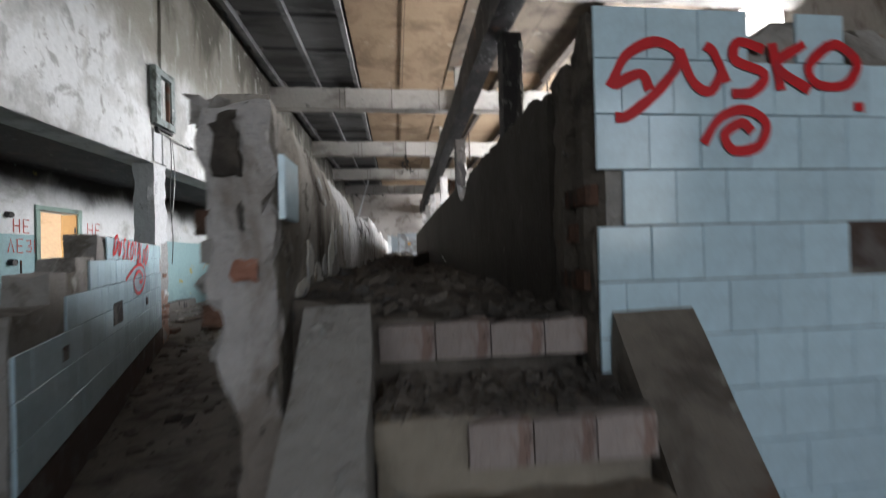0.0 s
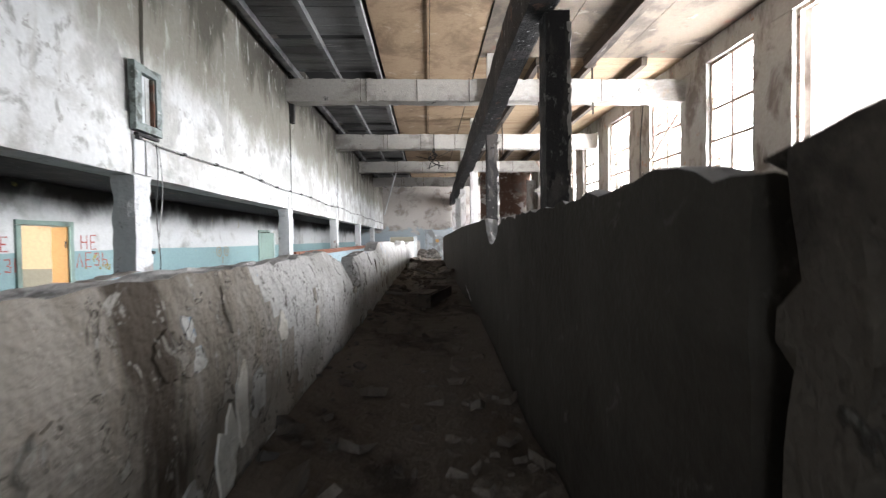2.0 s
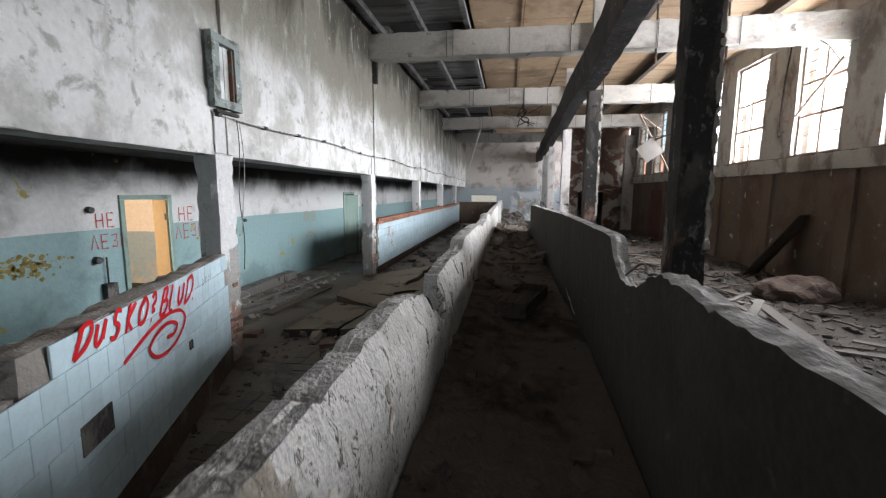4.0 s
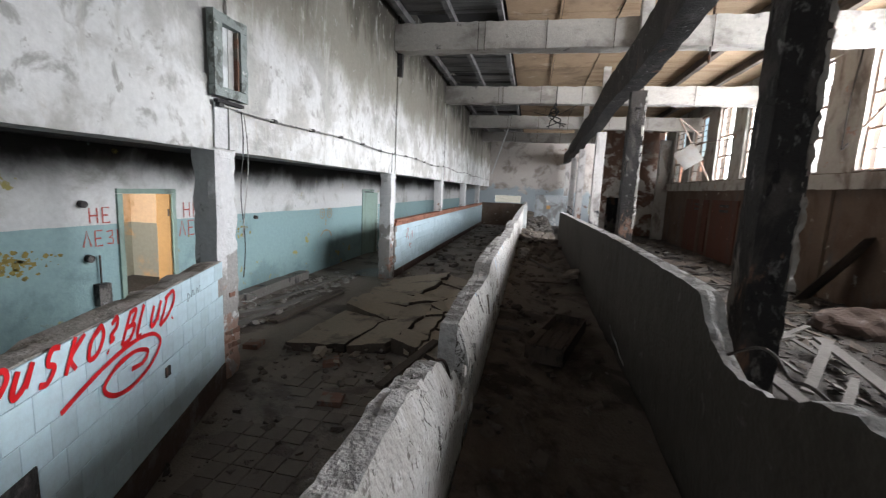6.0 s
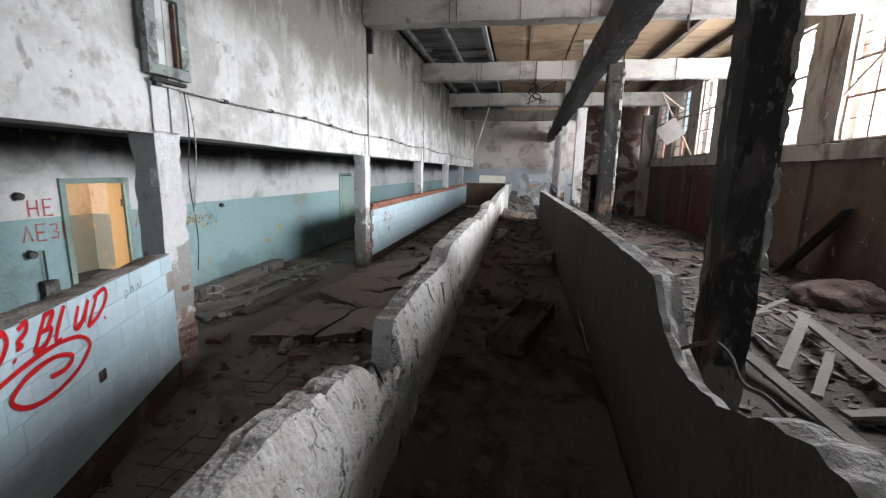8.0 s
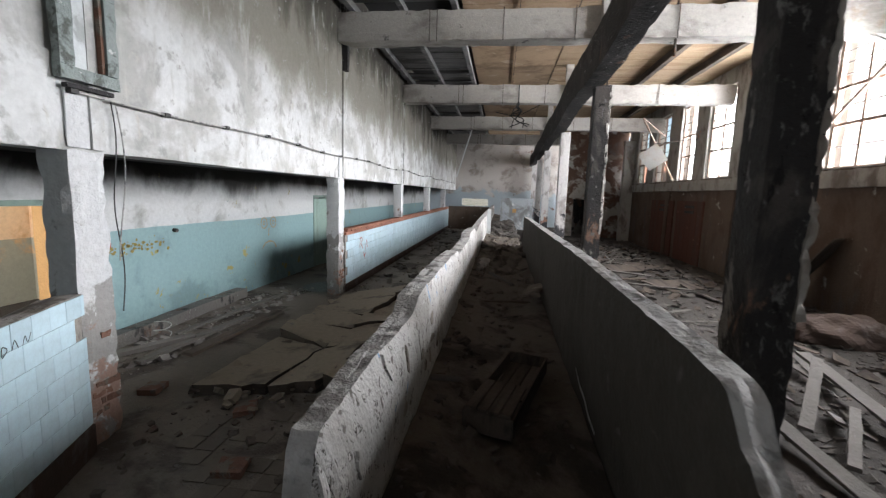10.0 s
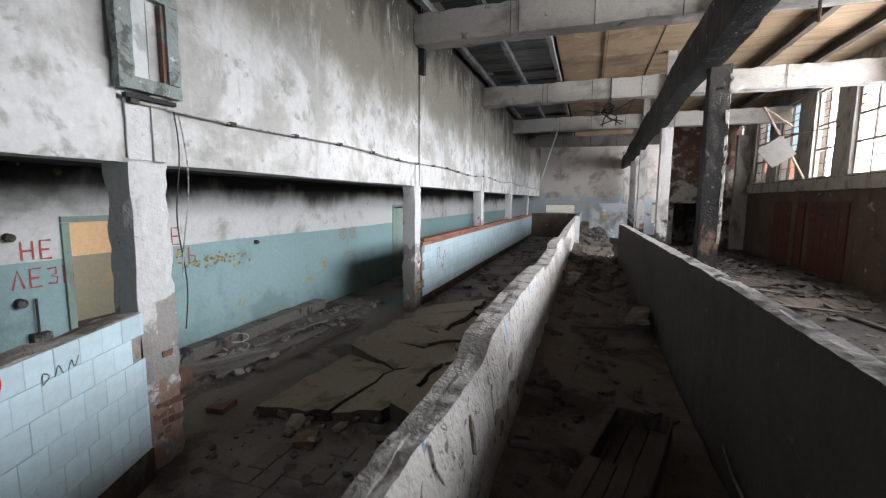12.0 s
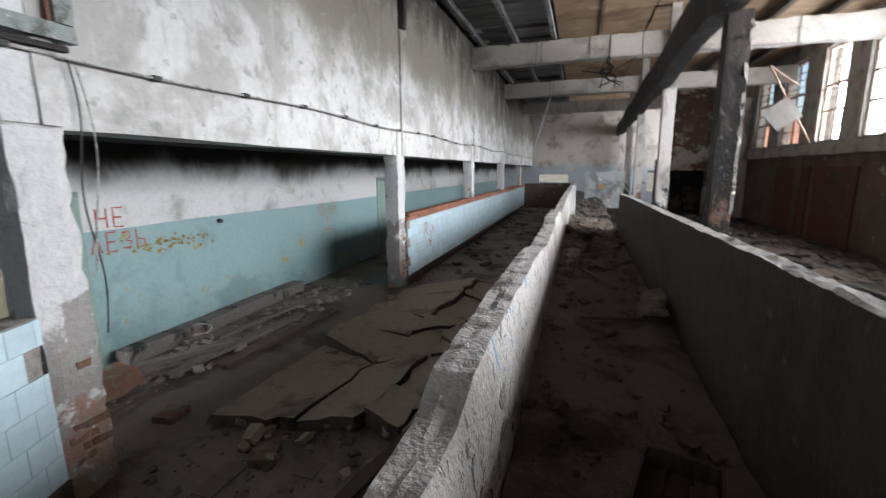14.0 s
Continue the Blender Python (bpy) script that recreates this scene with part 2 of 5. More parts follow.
M["brick"] = surface("red_brick", (0.32, 0.15, 0.105), [((0.40, 0.29, 0.24), 5.0, 0.58, 0.68, U, 0, 1, 0),
    ((0.16, 0.10, 0.08), 3.0, 0.58, 0.70, U, 0, 1, 0)], 0.93, 0.6, 50, 0.2)
M["dirt"] = surface("dark_dirt_and_dust", (0.15, 0.128, 0.108), [((0.06, 0.052, 0.045), 1.4, 0.5, 0.62, U, 0, 1, 0),
    ((0.17, 0.16, 0.15), 9.0, 0.62, 0.70, U, 0, 1, 0)], 0.95, 0.9, 45)
M["dust_floor"] = surface("ash_and_dust_floor", (0.06, 0.053, 0.048), [((0.045, 0.04, 0.036), 0.9, 0.48, 0.64, U, 0, 1, 0),
    ((0.13, 0.122, 0.115), 8.0, 0.60, 0.70, U, 0, 1, 0)], 0.95, 0.9, 50)
M["passage_dust"] = surface("dusty_passage_floor", (0.21, 0.185, 0.16), [((0.10, 0.085, 0.073), 1.1, 0.47, 0.6, U, 0, 1, 0),
    ((0.24, 0.225, 0.21), 9.0, 0.6, 0.68, U, 0, 1, 0)], 0.95, 0.9, 45)
M["slab"] = surface("cracked_screed_slab", (0.31, 0.265, 0.21), [((0.14, 0.12, 0.105), 1.5, 0.5, 0.66, U, 0, 1, 0),
    ((0.22, 0.21, 0.19), 6.0, 0.62, 0.70, U, 0, 1, 0)], 0.93, 0.5, 36)
M["dusty_cheek"] = surface("dusty_brown_render", (0.17, 0.145, 0.12), [((0.09, 0.075, 0.062), 2.2, 0.48, 0.62, U, 0, 1, 0),
    ((0.26, 0.24, 0.21), 6.0, 0.60, 0.68, U, 0, 1, 0), ((0.16, 0.09, 0.065), 1.8, 0.6, 0.68, U, 0, 1, 0)], 0.95, 0.9, 30)
M["pale_scab"] = surface("pale_ragged_plaster", (0.74, 0.71, 0.65), [((0.42, 0.34, 0.25), 5.0, 0.56, 0.70, U, 0, 1, 0)], 0.92, 0.6, 40)
M["sooty_board"] = surface("sooty_brown_ceiling_board", (0.17, 0.135, 0.105), [((0.09, 0.075, 0.062), 0.9, 0.46, 0.64, U, 0, 1, 0),
    ((0.20, 0.09, 0.06), 1.3, 0.60, 0.70, U, 0, 1, 0), ((0.24, 0.21, 0.18), 2.2, 0.60, 0.70, U, 0, 1, 0)], 0.9, 0.35, 30)
M["rubble"] = surface("pale_rubble", (0.085, 0.078, 0.072), [((0.12, 0.11, 0.10), 5.0, 0.46, 0.56, U, 0, 1, 0),
    ((0.33, 0.17, 0.12), 2.0, 0.66, 0.70, U, 0, 1, 0)], 0.95, 0.6, 60)
M["wood_grey"] = surface("weathered_grey_plank", (0.14, 0.13, 0.12), [((0.14, 0.125, 0.115), 5.0, 0.48, 0.62, (1, 0.12, 1), 0, 1, 0),
    ((0.30, 0.285, 0.27), 9.0, 0.62, 0.70, (1, 0.1, 1), 0, 1, 0)], 0.9, 0.5, 30, 0.2)
M["wood_dark"] = surface("dark_damp_wood", (0.10, 0.08, 0.065), [((0.05, 0.04, 0.035), 4.0, 0.48, 0.62, (1, 0.15, 1), 0, 1, 0),
    ((0.18, 0.16, 0.14), 8.0, 0.63, 0.72, (1, 0.15, 1), 0, 1, 0)], 0.9, 0.5, 30, 0.15)
M["deck_grey"] = surface("sooty_grey_deck_boards", (0.20, 0.20, 0.20), [((0.11, 0.11, 0.11), 1.2, 0.46, 0.64, (0.2, 1, 1), 0, 1, 0),
    ((0.30, 0.30, 0.30), 6.0, 0.6, 0.7, (0.15, 1, 1), 0, 1, 0)], 0.9, 0.4, 30)
M["fibreboard"] = surface("scorched_brown_fibreboard", (0.34, 0.24, 0.155), [((0.20, 0.135, 0.085), 0.8, 0.46, 0.66, U, 0, 1, 0),
    ((0.44, 0.34, 0.25), 1.6, 0.60, 0.70, U, 0, 1, 0), ((0.09, 0.07, 0.055), 1.1, 0.66, 0.80, U, 0, 1, 0)], 0.85, 0.25, 30)
M["deck_wood"] = surface("pale_brown_roof_boards", (0.31, 0.225, 0.145), [((0.25, 0.165, 0.10), 1.5, 0.46, 0.66, (0.25, 2, 1), 0, 1, 0),
    ((0.12, 0.085, 0.06), 0.9, 0.60, 0.78, U, 0, 1, 0)], 0.85, 0.35, 30)
M["east_plaster"] = surface("brown_stained_plaster", (0.135, 0.098, 0.075), [((0.10, 0.066, 0.048), 0.9, 0.46, 0.64, (1, 1, 0.6), 0, 1, 0),
    ((0.10, 0.095, 0.09), 1.4, 0.54, 0.70, (1, 1, 0.4), 0, 1, 0), ((0.40, 0.37, 0.33), 2.5, 0.62, 0.70, U, 0, 1, 0)], 0.9, 0.5, 24)
M["pier_plaster"] = surface("sooty_grey_window_pier", (0.40, 0.38, 0.35), [((0.20, 0.17, 0.15), 1.6, 0.48, 0.64, (1, 1, 0.5), 0, 1, 0),
    ((0.38, 0.22, 0.16), 2.2, 0.62, 0.68, U, 0, 1, 0)], 0.9, 0.5, 24)
M["end_plaster"] = surface("patchy_end_wall_plaster", (0.55, 0.52, 0.49), [((0.32, 0.28, 0.25), 0.9, 0.48, 0.64, U, 0, 1, 0),
    ((0.40, 0.46, 0.50), 1.2, 0.45, 0.55, U, 3.3, 1.9, 0.35), ((0.20, 0.13, 0.10), 1.1, 0.62, 0.70, U, 0, 1, 0)], 0.9, 0.4, 24)
M["cross_plaster"] = surface("scorched_cross_wall_plaster", (0.42, 0.39, 0.36), [((0.13, 0.075, 0.055), 0.75, 0.47, 0.53, (1, 1, 1.2), 1.5, 5.5, 0.06),
    ((0.24, 0.20, 0.17), 1.8, 0.52, 0.66, U, 0, 1, 0), ((0.16, 0.145, 0.13), 0.8, 0.56, 0.7, U, 0, 1, 0)], 0.9, 0.5, 24)
M["red_door"] = surface("rusty_red_painted_boards", (0.105, 0.04, 0.028), [((0.09, 0.05, 0.04), 1.4, 0.48, 0.66, (1, 1, 0.4), 0, 1, 0),
    ((0.28, 0.16, 0.12), 5.0, 0.62, 0.70, U, 0, 1, 0)], 0.8, 0.4, 26)
M["orange_wall"] = surface("orange_painted_plaster", (0.86, 0.60, 0.40), [((0.36, 0.35, 0.29), 1.0, 0.5, 0.52, (0.1, 0.1, 0.1), 1.42, 1.12, 1.4),
    ((0.62, 0.38, 0.20), 1.5, 0.55, 0.7, U, 0, 1, 0)], 0.8, 0.2, 24)
M["green_paint"] = surface("faded_green_painted_wood", (0.24, 0.33, 0.29), [((0.14, 0.17, 0.15), 2.0, 0.5, 0.66, (1, 1, 0.3), 0, 1, 0)], 0.7, 0.3, 24)
M["ochre_wood"] = surface("ochre_painted_wood", (0.36, 0.20, 0.07), [((0.28, 0.16, 0.07), 3.0, 0.52, 0.66, (1, 1, 0.2), 0, 1, 0)], 0.7, 0.3, 30)
M["frame_grey"] = surface("peeling_grey_painted_wood", (0.26, 0.30, 0.29), [((0.11, 0.12, 0.11), 6.0, 0.50, 0.60, U, 0, 1, 0),
    ((0.55, 0.56, 0.55), 9.0, 0.62, 0.68, U, 0, 1, 0)], 0.75, 0.5, 40)
M["white_board"] = surface("pale_panel", (0.62, 0.65, 0.66), [((0.40, 0.42, 0.42), 3.0, 0.55, 0.68, U, 0, 1, 0)], 0.8, 0.2, 24)
M["iron"] = surface("dark_rusty_iron", (0.06, 0.05, 0.045), [((0.14, 0.07, 0.04), 6.0, 0.55, 0.66, U, 0, 1, 0)], 0.75, 0.3, 60, 0, 0.4)
M["window_paint"] = surface("chipped_window_paint", (0.30, 0.22, 0.18), [((0.50, 0.46, 0.42), 5.0, 0.56, 0.64, U, 0, 1, 0),
    ((0.08, 0.06, 0.05), 3.0, 0.60, 0.70, U, 0, 1, 0)], 0.8, 0.3, 40)
M["red_spray"] = surface("red_spray_paint", (0.60, 0.012, 0.018), [((0.45, 0.02, 0.03), 8.0, 0.55, 0.7, U, 0, 1, 0)], 0.45, 0.0)
M["black_marker"] = surface("black_marker", (0.04, 0.045, 0.06), (), 0.5, 0.0)
M["red_brown_paint"] = surface("faded_red_paint", (0.36, 0.075, 0.06), [((0.30, 0.20, 0.18), 9.0, 0.55, 0.7, U, 0, 1, 0)], 0.6, 0.0)
M["ochre_paint"] = surface("faded_ochre_scrawl", (0.34, 0.25, 0.14), [((0.26, 0.34, 0.31), 9.0, 0.5, 0.65, U, 0, 1, 0)], 0.6, 0.0)
M["cable"] = surface("black_cable", (0.04, 0.04, 0.04), (), 0.6, 0.0)
M["pale_wire"] = surface("pale_cable", (0.42, 0.42, 0.40), [((0.2, 0.2, 0.2), 9.0, 0.5, 0.6, U, 0, 1, 0)], 0.6, 0.0)
M["sheet"] = surface("dusty_pale_sheet", (0.30, 0.285, 0.27), [((0.26, 0.23, 0.20), 2.0, 0.5, 0.66, U, 0, 1, 0)], 0.9, 0.2, 24)
M["wet"] = surface("wet_black_silt", (0.02, 0.02, 0.02), [((0.05, 0.05, 0.05), 4.0, 0.5, 0.7, U, 0, 1, 0)], 0.35, 0.2, 30)
M["roof"] = surface("roof_felt", (0.05, 0.05, 0.05), (), 0.9, 0.2)
M["ground"] = surface("dry_ground_outside", (0.22, 0.20, 0.16), [((0.10, 0.12, 0.06), 0.3, 0.5, 0.6, U, 0, 1, 0)], 0.95, 0.3, 5)
M["far_brick"] = surface("red_brick_facade", (0.40, 0.22, 0.17), [((0.30, 0.15, 0.11), 1.2, 0.5, 0.62, U, 0, 1, 0)], 0.9, 0.3, 30)
mg, gn, gl, gb = nodes_of("dusty_window_glass")
gb.inputs["Base Color"].default_value = (0.9, 0.95, 0.95, 1)
gb.inputs["Roughness"].default_value, gb.inputs["Transmission Weight"].default_value = 0.08, 1.0
M["glass"] = mg
ms, sn, sl, sb = nodes_of("overcast_sky_glow")
sb.inputs["Base Color"].default_value = (0.8, 0.8, 0.8, 1)
sb.inputs["Emission Color"].default_value = (0.96, 0.98, 1.0, 1)
sb.inputs["Emission Strength"].default_value = 0.75
M["sky_glow"] = ms

# ---- mesh helpers ----


def link(name, me, material, parent=None, label=""):
    if material is not None and not me.materials:
        me.materials.append(M[material] if isinstance(material, str) else material)
    ob = new(name, me)
    if parent is not None:
        ob.parent = parent
    if label:
        ob["label"] = label
    return ob


def part(name, bm, material, parent=None, label=""):
    bmesh.ops.recalc_face_normals(bm, faces=bm.faces)
    me = bpy.data.meshes.new(name)
    bm.to_mesh(me)
    bm.free()
    return link(name, me, material, parent, label)


def structure(ob, label, category="structure"):
    return tagged(ob, label, category, "", "structure")


def thing(ob, label, category, group=""):
    return tagged(ob, label, category, group)


def box_grid(bm, lo, hi, step=0.2, amp=0.0, freq=3.0, chip=0.0, m=None, seed=0.0):
    """A box of small faces, its sides uneven by amp and its edges knocked off by chip."""
    lo, hi = Vector(lo), Vector(hi)
    size = hi - lo
    cnt = [max(1, min(160, round(s / step))) for s in size]
    cache = {}

    def vert(i, j, k):
        key = (i, j, k)
        if key not in cache:
            f = (i / cnt[0], j / cnt[1], k / cnt[2])
            co = Vector([lo[a] + size[a] * f[a] for a in range(3)])
            q = co * freq + Vector((seed, seed * 0.7, -seed))
            if amp:
                co = co + noise.noise_vector(q) * amp
            if chip:
                on = [a for a in range(3) if f[a] in (0.0, 1.0)]
                if len(on) >= 2:
                    d = max(0.0, noise.noise(q * 2.3 + Vector((9, 4, 2))) + 0.25) * chip
                    for a in on:
                        co[a] += d if f[a] == 0.0 else -d
            if m is not None:
                co = m @ co
            cache[key] = bm.verts.new(co)
        return cache[key]

    def quads(axis, end):
        a, b = [x for x in range(3) if x != axis]
        for i in range(cnt[a]):
            for j in range(cnt[b]):
                ids = []
                for di, dj in ((0, 0), (1, 0), (1, 1), (0, 1)):
                    c = [0, 0, 0]
                    c[axis], c[a], c[b] = (cnt[axis] if end else 0), i + di, j + dj
                    ids.append(vert(*c))
                if end == (axis == 1):
                    ids.reverse()
                bm.faces.new(ids)

    for ax in range(3):
        quads(ax, False), quads(ax, True)
    return bm


def boxes(*specs, step=0.25, amp=0.0, freq=3.0, chip=0.0, m=None):
    bm = bmesh.new()
    for i, (lo, hi) in enumerate(specs):
        box_grid(bm, lo, hi, step, amp, freq, chip, m, i * 3.7)
    return bm


def tube(points, radius, sides=7):
    """A round bar or cable along a bent line."""
    bm = bmesh.new()
    pts = [Vector(p) for p in points]
    rings = []
    for i, p in enumerate(pts):
        d = (pts[min(i + 1, len(pts) - 1)] - pts[max(i - 1, 0)]).normalized()
        a = d.orthogonal().normalized() if not rings else (prev - d * prev.dot(d)).normalized()
        prev = a
        b = d.cross(a)
        rings.append([bm.verts.new(p + (a * math.cos(2 * math.pi * k / sides) + b * math.sin(2 * math.pi * k / sides)) * radius) for k in range(sides)])
    for r0, r1 in zip(rings, rings[1:]):
        for k in range(sides):
            bm.faces.new((r0[k], r0[(k + 1) % sides], r1[(k + 1) % sides], r1[k]))
    bm.faces.new(list(reversed(rings[0]))), bm.faces.new(rings[-1])
    return bm


def smooth_line(pts, n=7):
    """Catmull-Rom through 2D or 3D points."""
    P = [Vector(p).to_3d() for p in pts]
    P = [P[0] * 2 - P[1]] + P + [P[-1] * 2 - P[-2]]
    out = []
    for i in range(1, len(P) - 2):
        for k in range(n):
            t = k / n
            a, b, c, d = P[i - 1:i + 3]
            out.append(0.5 * ((2 * b) + (c - a) * t + (2 * a - 5 * b + 4 * c - d) * t * t + (3 * b - a - 3 * c + d) * t ** 3))
    out.append(P[-2])
    return out


def painted_strokes(bm, strokes, place, width, curved=True):
    """Brush strokes on a wall: place(u, v) gives the spot on it; each stroke is a flat ribbon."""
    for s, line in enumerate(strokes):
        pts = smooth_line(line) if curved and len(line) > 2 else [Vector(p).to_3d() for p in line]
        prev = None
        o = place(0, 0)
        out = (place(1, 0) - o).cross(place(0, 1) - o).normalized()
        for i, p in enumerate(pts):
            d = pts[min(i + 1, len(pts) - 1)] - pts[max(i - 1, 0)]
            d = d.normalized() if d.length > 1e-6 else Vector((1, 0, 0))
            nrm = Vector((-d.y, d.x, 0))
            w = width * (0.5 + 0.12 * noise.noise(Vector((p.x * 9, p.y * 9, s))))
            up = out * (0.00025 * s + 0.00006 * i)
            pair = [bm.verts.new(place(*(p + nrm * w).xy) + up), bm.verts.new(place(*(p - nrm * w).xy) + up)]
            if prev:
                bm.faces.new((prev[0], prev[1], pair[1], pair[0]))
            prev = pair
    return bm


def chunk(bm, p, r, flat=0.6, seed=0):
    """One broken lump."""
    rnd = random.Random(seed)
    m = Matrix.Translation(p) @ Euler((rnd.uniform(-0.5, 0.5), rnd.uniform(-0.5, 0.5), rnd.uniform(0, 6.3))).to_matrix().to_4x4()
    v = []
    for sx in (-1, 1):
        for sy in (-1, 1):
            for sz in (-1, 1):
                v.append(bm.verts.new(m @ Vector((sx * r * rnd.uniform(0.5, 1.1), sy * r * rnd.uniform(0.4, 0.9), sz * r * flat * rnd.uniform(0.35, 0.8)))))
    for f in ((0, 1, 3, 2), (4, 6, 7, 5), (0, 4, 5, 1), (2, 3, 7, 6), (0, 2, 6, 4), (1, 5, 7, 3)):
        bm.faces.new([v[i] for i in f])


def plank(name, a, b, width, thick, material, label, category="plank", roll=0.0, group="", amp=0.006):
    """A loose board from a to b."""
    a, b = Vector(a), Vector(b)
    d = b - a
    ob = part(name, boxes(((-width / 2, 0, -thick / 2), (width / 2, d.length, thick / 2)), step=max(0.12, d.length / 14), amp=amp, freq=2.0, chip=0.012), material)
    ob.matrix_world = Matrix.Translation(a) @ d.to_track_quat("Y", "Z").to_matrix().to_4x4() @ pose(0, 0, 0, 0, roll, 0)
    return thing(ob, label, category, group)

# ---- structure ----
ROWS_Y = [2.0, 8.0, 14.0, 20.0, 26.0, 32.0]
END_Y, BACK_X = 38.0, -6.0

floor = structure(part("floor", boxes(((-6.3, -4, -0.3), (7.2, 38.4, 0.0)), step=0.5), "passage_dust"), "dark dirty concrete floor under dust", "floor")
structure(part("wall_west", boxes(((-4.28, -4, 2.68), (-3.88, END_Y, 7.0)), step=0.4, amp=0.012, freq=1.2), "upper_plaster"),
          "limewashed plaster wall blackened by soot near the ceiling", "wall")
DOOR_1, DOOR_2 = (8.40, 9.24), (17.05, 17.95)
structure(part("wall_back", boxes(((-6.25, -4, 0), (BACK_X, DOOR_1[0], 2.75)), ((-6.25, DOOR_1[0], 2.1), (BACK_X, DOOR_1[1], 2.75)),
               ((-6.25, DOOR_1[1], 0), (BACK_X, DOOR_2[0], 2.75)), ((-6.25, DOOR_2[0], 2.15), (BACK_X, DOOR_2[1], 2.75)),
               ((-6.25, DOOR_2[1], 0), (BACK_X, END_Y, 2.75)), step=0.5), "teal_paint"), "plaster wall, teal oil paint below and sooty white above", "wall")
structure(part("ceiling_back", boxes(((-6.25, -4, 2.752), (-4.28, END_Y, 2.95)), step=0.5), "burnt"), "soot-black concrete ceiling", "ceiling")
SOUTH = [(-3.2, -1.3), (0.2, 2.1), (3.4, 5.3)]
specs = [((-6.5, -4.3, -0.3), (7.3, -4, 1.2)), ((-6.5, -4.3, 4.3), (7.3, -4, 7.0)), ((-6.5, -4.3, 1.2), (-3.2, -4, 4.3)), ((5.3, -4.3, 1.2), (7.3, -4, 4.3))]
specs += [((p[1], -4.3, 1.2), (q[0], -4, 4.3)) for p, q in zip(SOUTH, SOUTH[1:])]
structure(part("wall_south", boxes(*specs, step=0.5), "end_plaster"), "patchy plaster wall with tall windows", "wall")
end = structure(part("wall_north", boxes(((-6.3, END_Y, -0.3), (-3.35, END_Y + 0.3, 7)), ((-3.35, END_Y, -0.3), (-1.3, END_Y + 0.3, 1.5)),
                ((-3.35, END_Y, 2.05), (-1.3, END_Y + 0.3, 7)), ((-1.3, END_Y, -0.3), (3.85, END_Y + 0.3, 7)), ((3.85, END_Y, 2.3), (4.35, END_Y + 0.3, 7)), ((3.85, END_Y, -0.3), (4.35, END_Y + 0.3, 0.9)),
                ((4.35, END_Y, -0.3), (7.3, END_Y + 0.3, 7)), step=0.5, amp=0.01), "end_plaster"), "pale blue and grey flaking end wall", "wall")

# east wall: plaster below the sills, piers and head between the windows
specs = [((WALL_E, -4, SILL), (WALL_E + 0.4, WINDOWS[0][0], HEAD))]
for (a0, a1), (b0, b1) in zip(WINDOWS, WINDOWS[1:]):
    specs.append(((WALL_E, a1, SILL), (WALL_E + 0.4, b0, HEAD)))
specs.append(((WALL_E, WINDOWS[-1][1], SILL), (WALL_E + 0.4, END_Y, HEAD)))
window_head = structure(part("wall_east_head", boxes(((WALL_E, -4, HEAD), (WALL_E + 0.4, END_Y, 7.0)), step=0.3, amp=0.014, chip=0.02), "pier_plaster"), "sooty grey wall band above tall windows", "wall")
for lo, hi in specs:
    part("pier", boxes((lo, hi), step=0.3, amp=0.014, chip=0.02), "pier_plaster", window_head)
structure(part("wall_east", boxes(((WALL_E, -4, -0.3), (WALL_E + 0.4, END_Y, SILL - 0.002)), step=0.4, amp=0.012), "east_plaster"), "brown stained plaster wall below the windows", "wall")
structure(part("window_ledge", boxes(((WALL_E - 0.12, 4, SILL - 0.42), (WALL_E - 0.003, 29.5, SILL - 0.02)), step=0.25, amp=0.012, chip=0.04), "pier_plaster"), "chipped concrete ledge under the windows", "ledge")
structure(part("wall_nib", boxes(((6.35, 29.6, 0), (WALL_E - 0.003, 29.9, 5.6)), step=0.3, amp=0.012, chip=0.03), "pier_plaster"), "grey cross wall at the end of the windows", "wall")
structure(part("wall_cross_east", boxes(((3.5, 31.2, 0), (4.05, 31.4, 6.7)), ((4.05, 31.2, 2.3), (5.6, 31.4, 6.7)), ((5.6, 31.2, 0), (WALL_E - 0.003, 31.4, 6.7)), step=0.4, amp=0.012, chip=0.02), "cross_plaster"),
          "cross wall with scorched brown plaster and a dark doorway", "wall")
# added box: shuts light out, its black colour stands for the doorway's dark
structure(part("wall_dark_closure", boxes(((3.6, 31.41, 0), (3.75, 33.6, 2.9)), ((3.75, 33.45, 0), (WALL_E - 0.003, 33.6, 2.9)), ((3.75, 31.41, 2.75), (WALL_E - 0.003, 33.45, 2.9)), step=0.6, amp=0.01), "burnt"), "added black box that keeps the far doorway dark", "wall")
# unseen plain slab over the ceilings, added to block the sky
structure(part("roof", boxes(((-4.4, -4.3, 7.0), (7.5, 38.4, 7.2)), step=2), "roof"), "plain dark roof slab added to keep the sky out", "roof")

# ceilings: grey boards by the wall, brown sheets along the middle, bare boards by the windows
bm = bmesh.new()
rnd = random.Random(4)
y = 2.2
while y < END_Y - 0.2:
    w = 0.19
    inbay = (y % 6.0)
    if not (1.75 < inbay + 0 < 2.2) and rnd.random() > 0.03 and not (18.6 < y < 19.1):
        dz = rnd.uniform(-0.012, 0.012)
        box_grid(bm, (-3.878, y, 6.36 + dz), (-1.4, y + w - 0.012, 6.39 + dz), 1.2)
    y += w
ob = part("ceiling_grey_boards", bm, "deck_grey")
structure(ob, "sooty grey board ceiling with gaps", "ceiling")
bm = bmesh.new()
for i in range(9):
    for j in range(2):
        y0 = -3.9 + i * 4.7
        x0 = -1.38 + j * 1.33
        box_grid(bm, (x0, y0, 6.74), (x0 + 1.315, y0 + 4.68, 6.76), 0.8, 0.004)
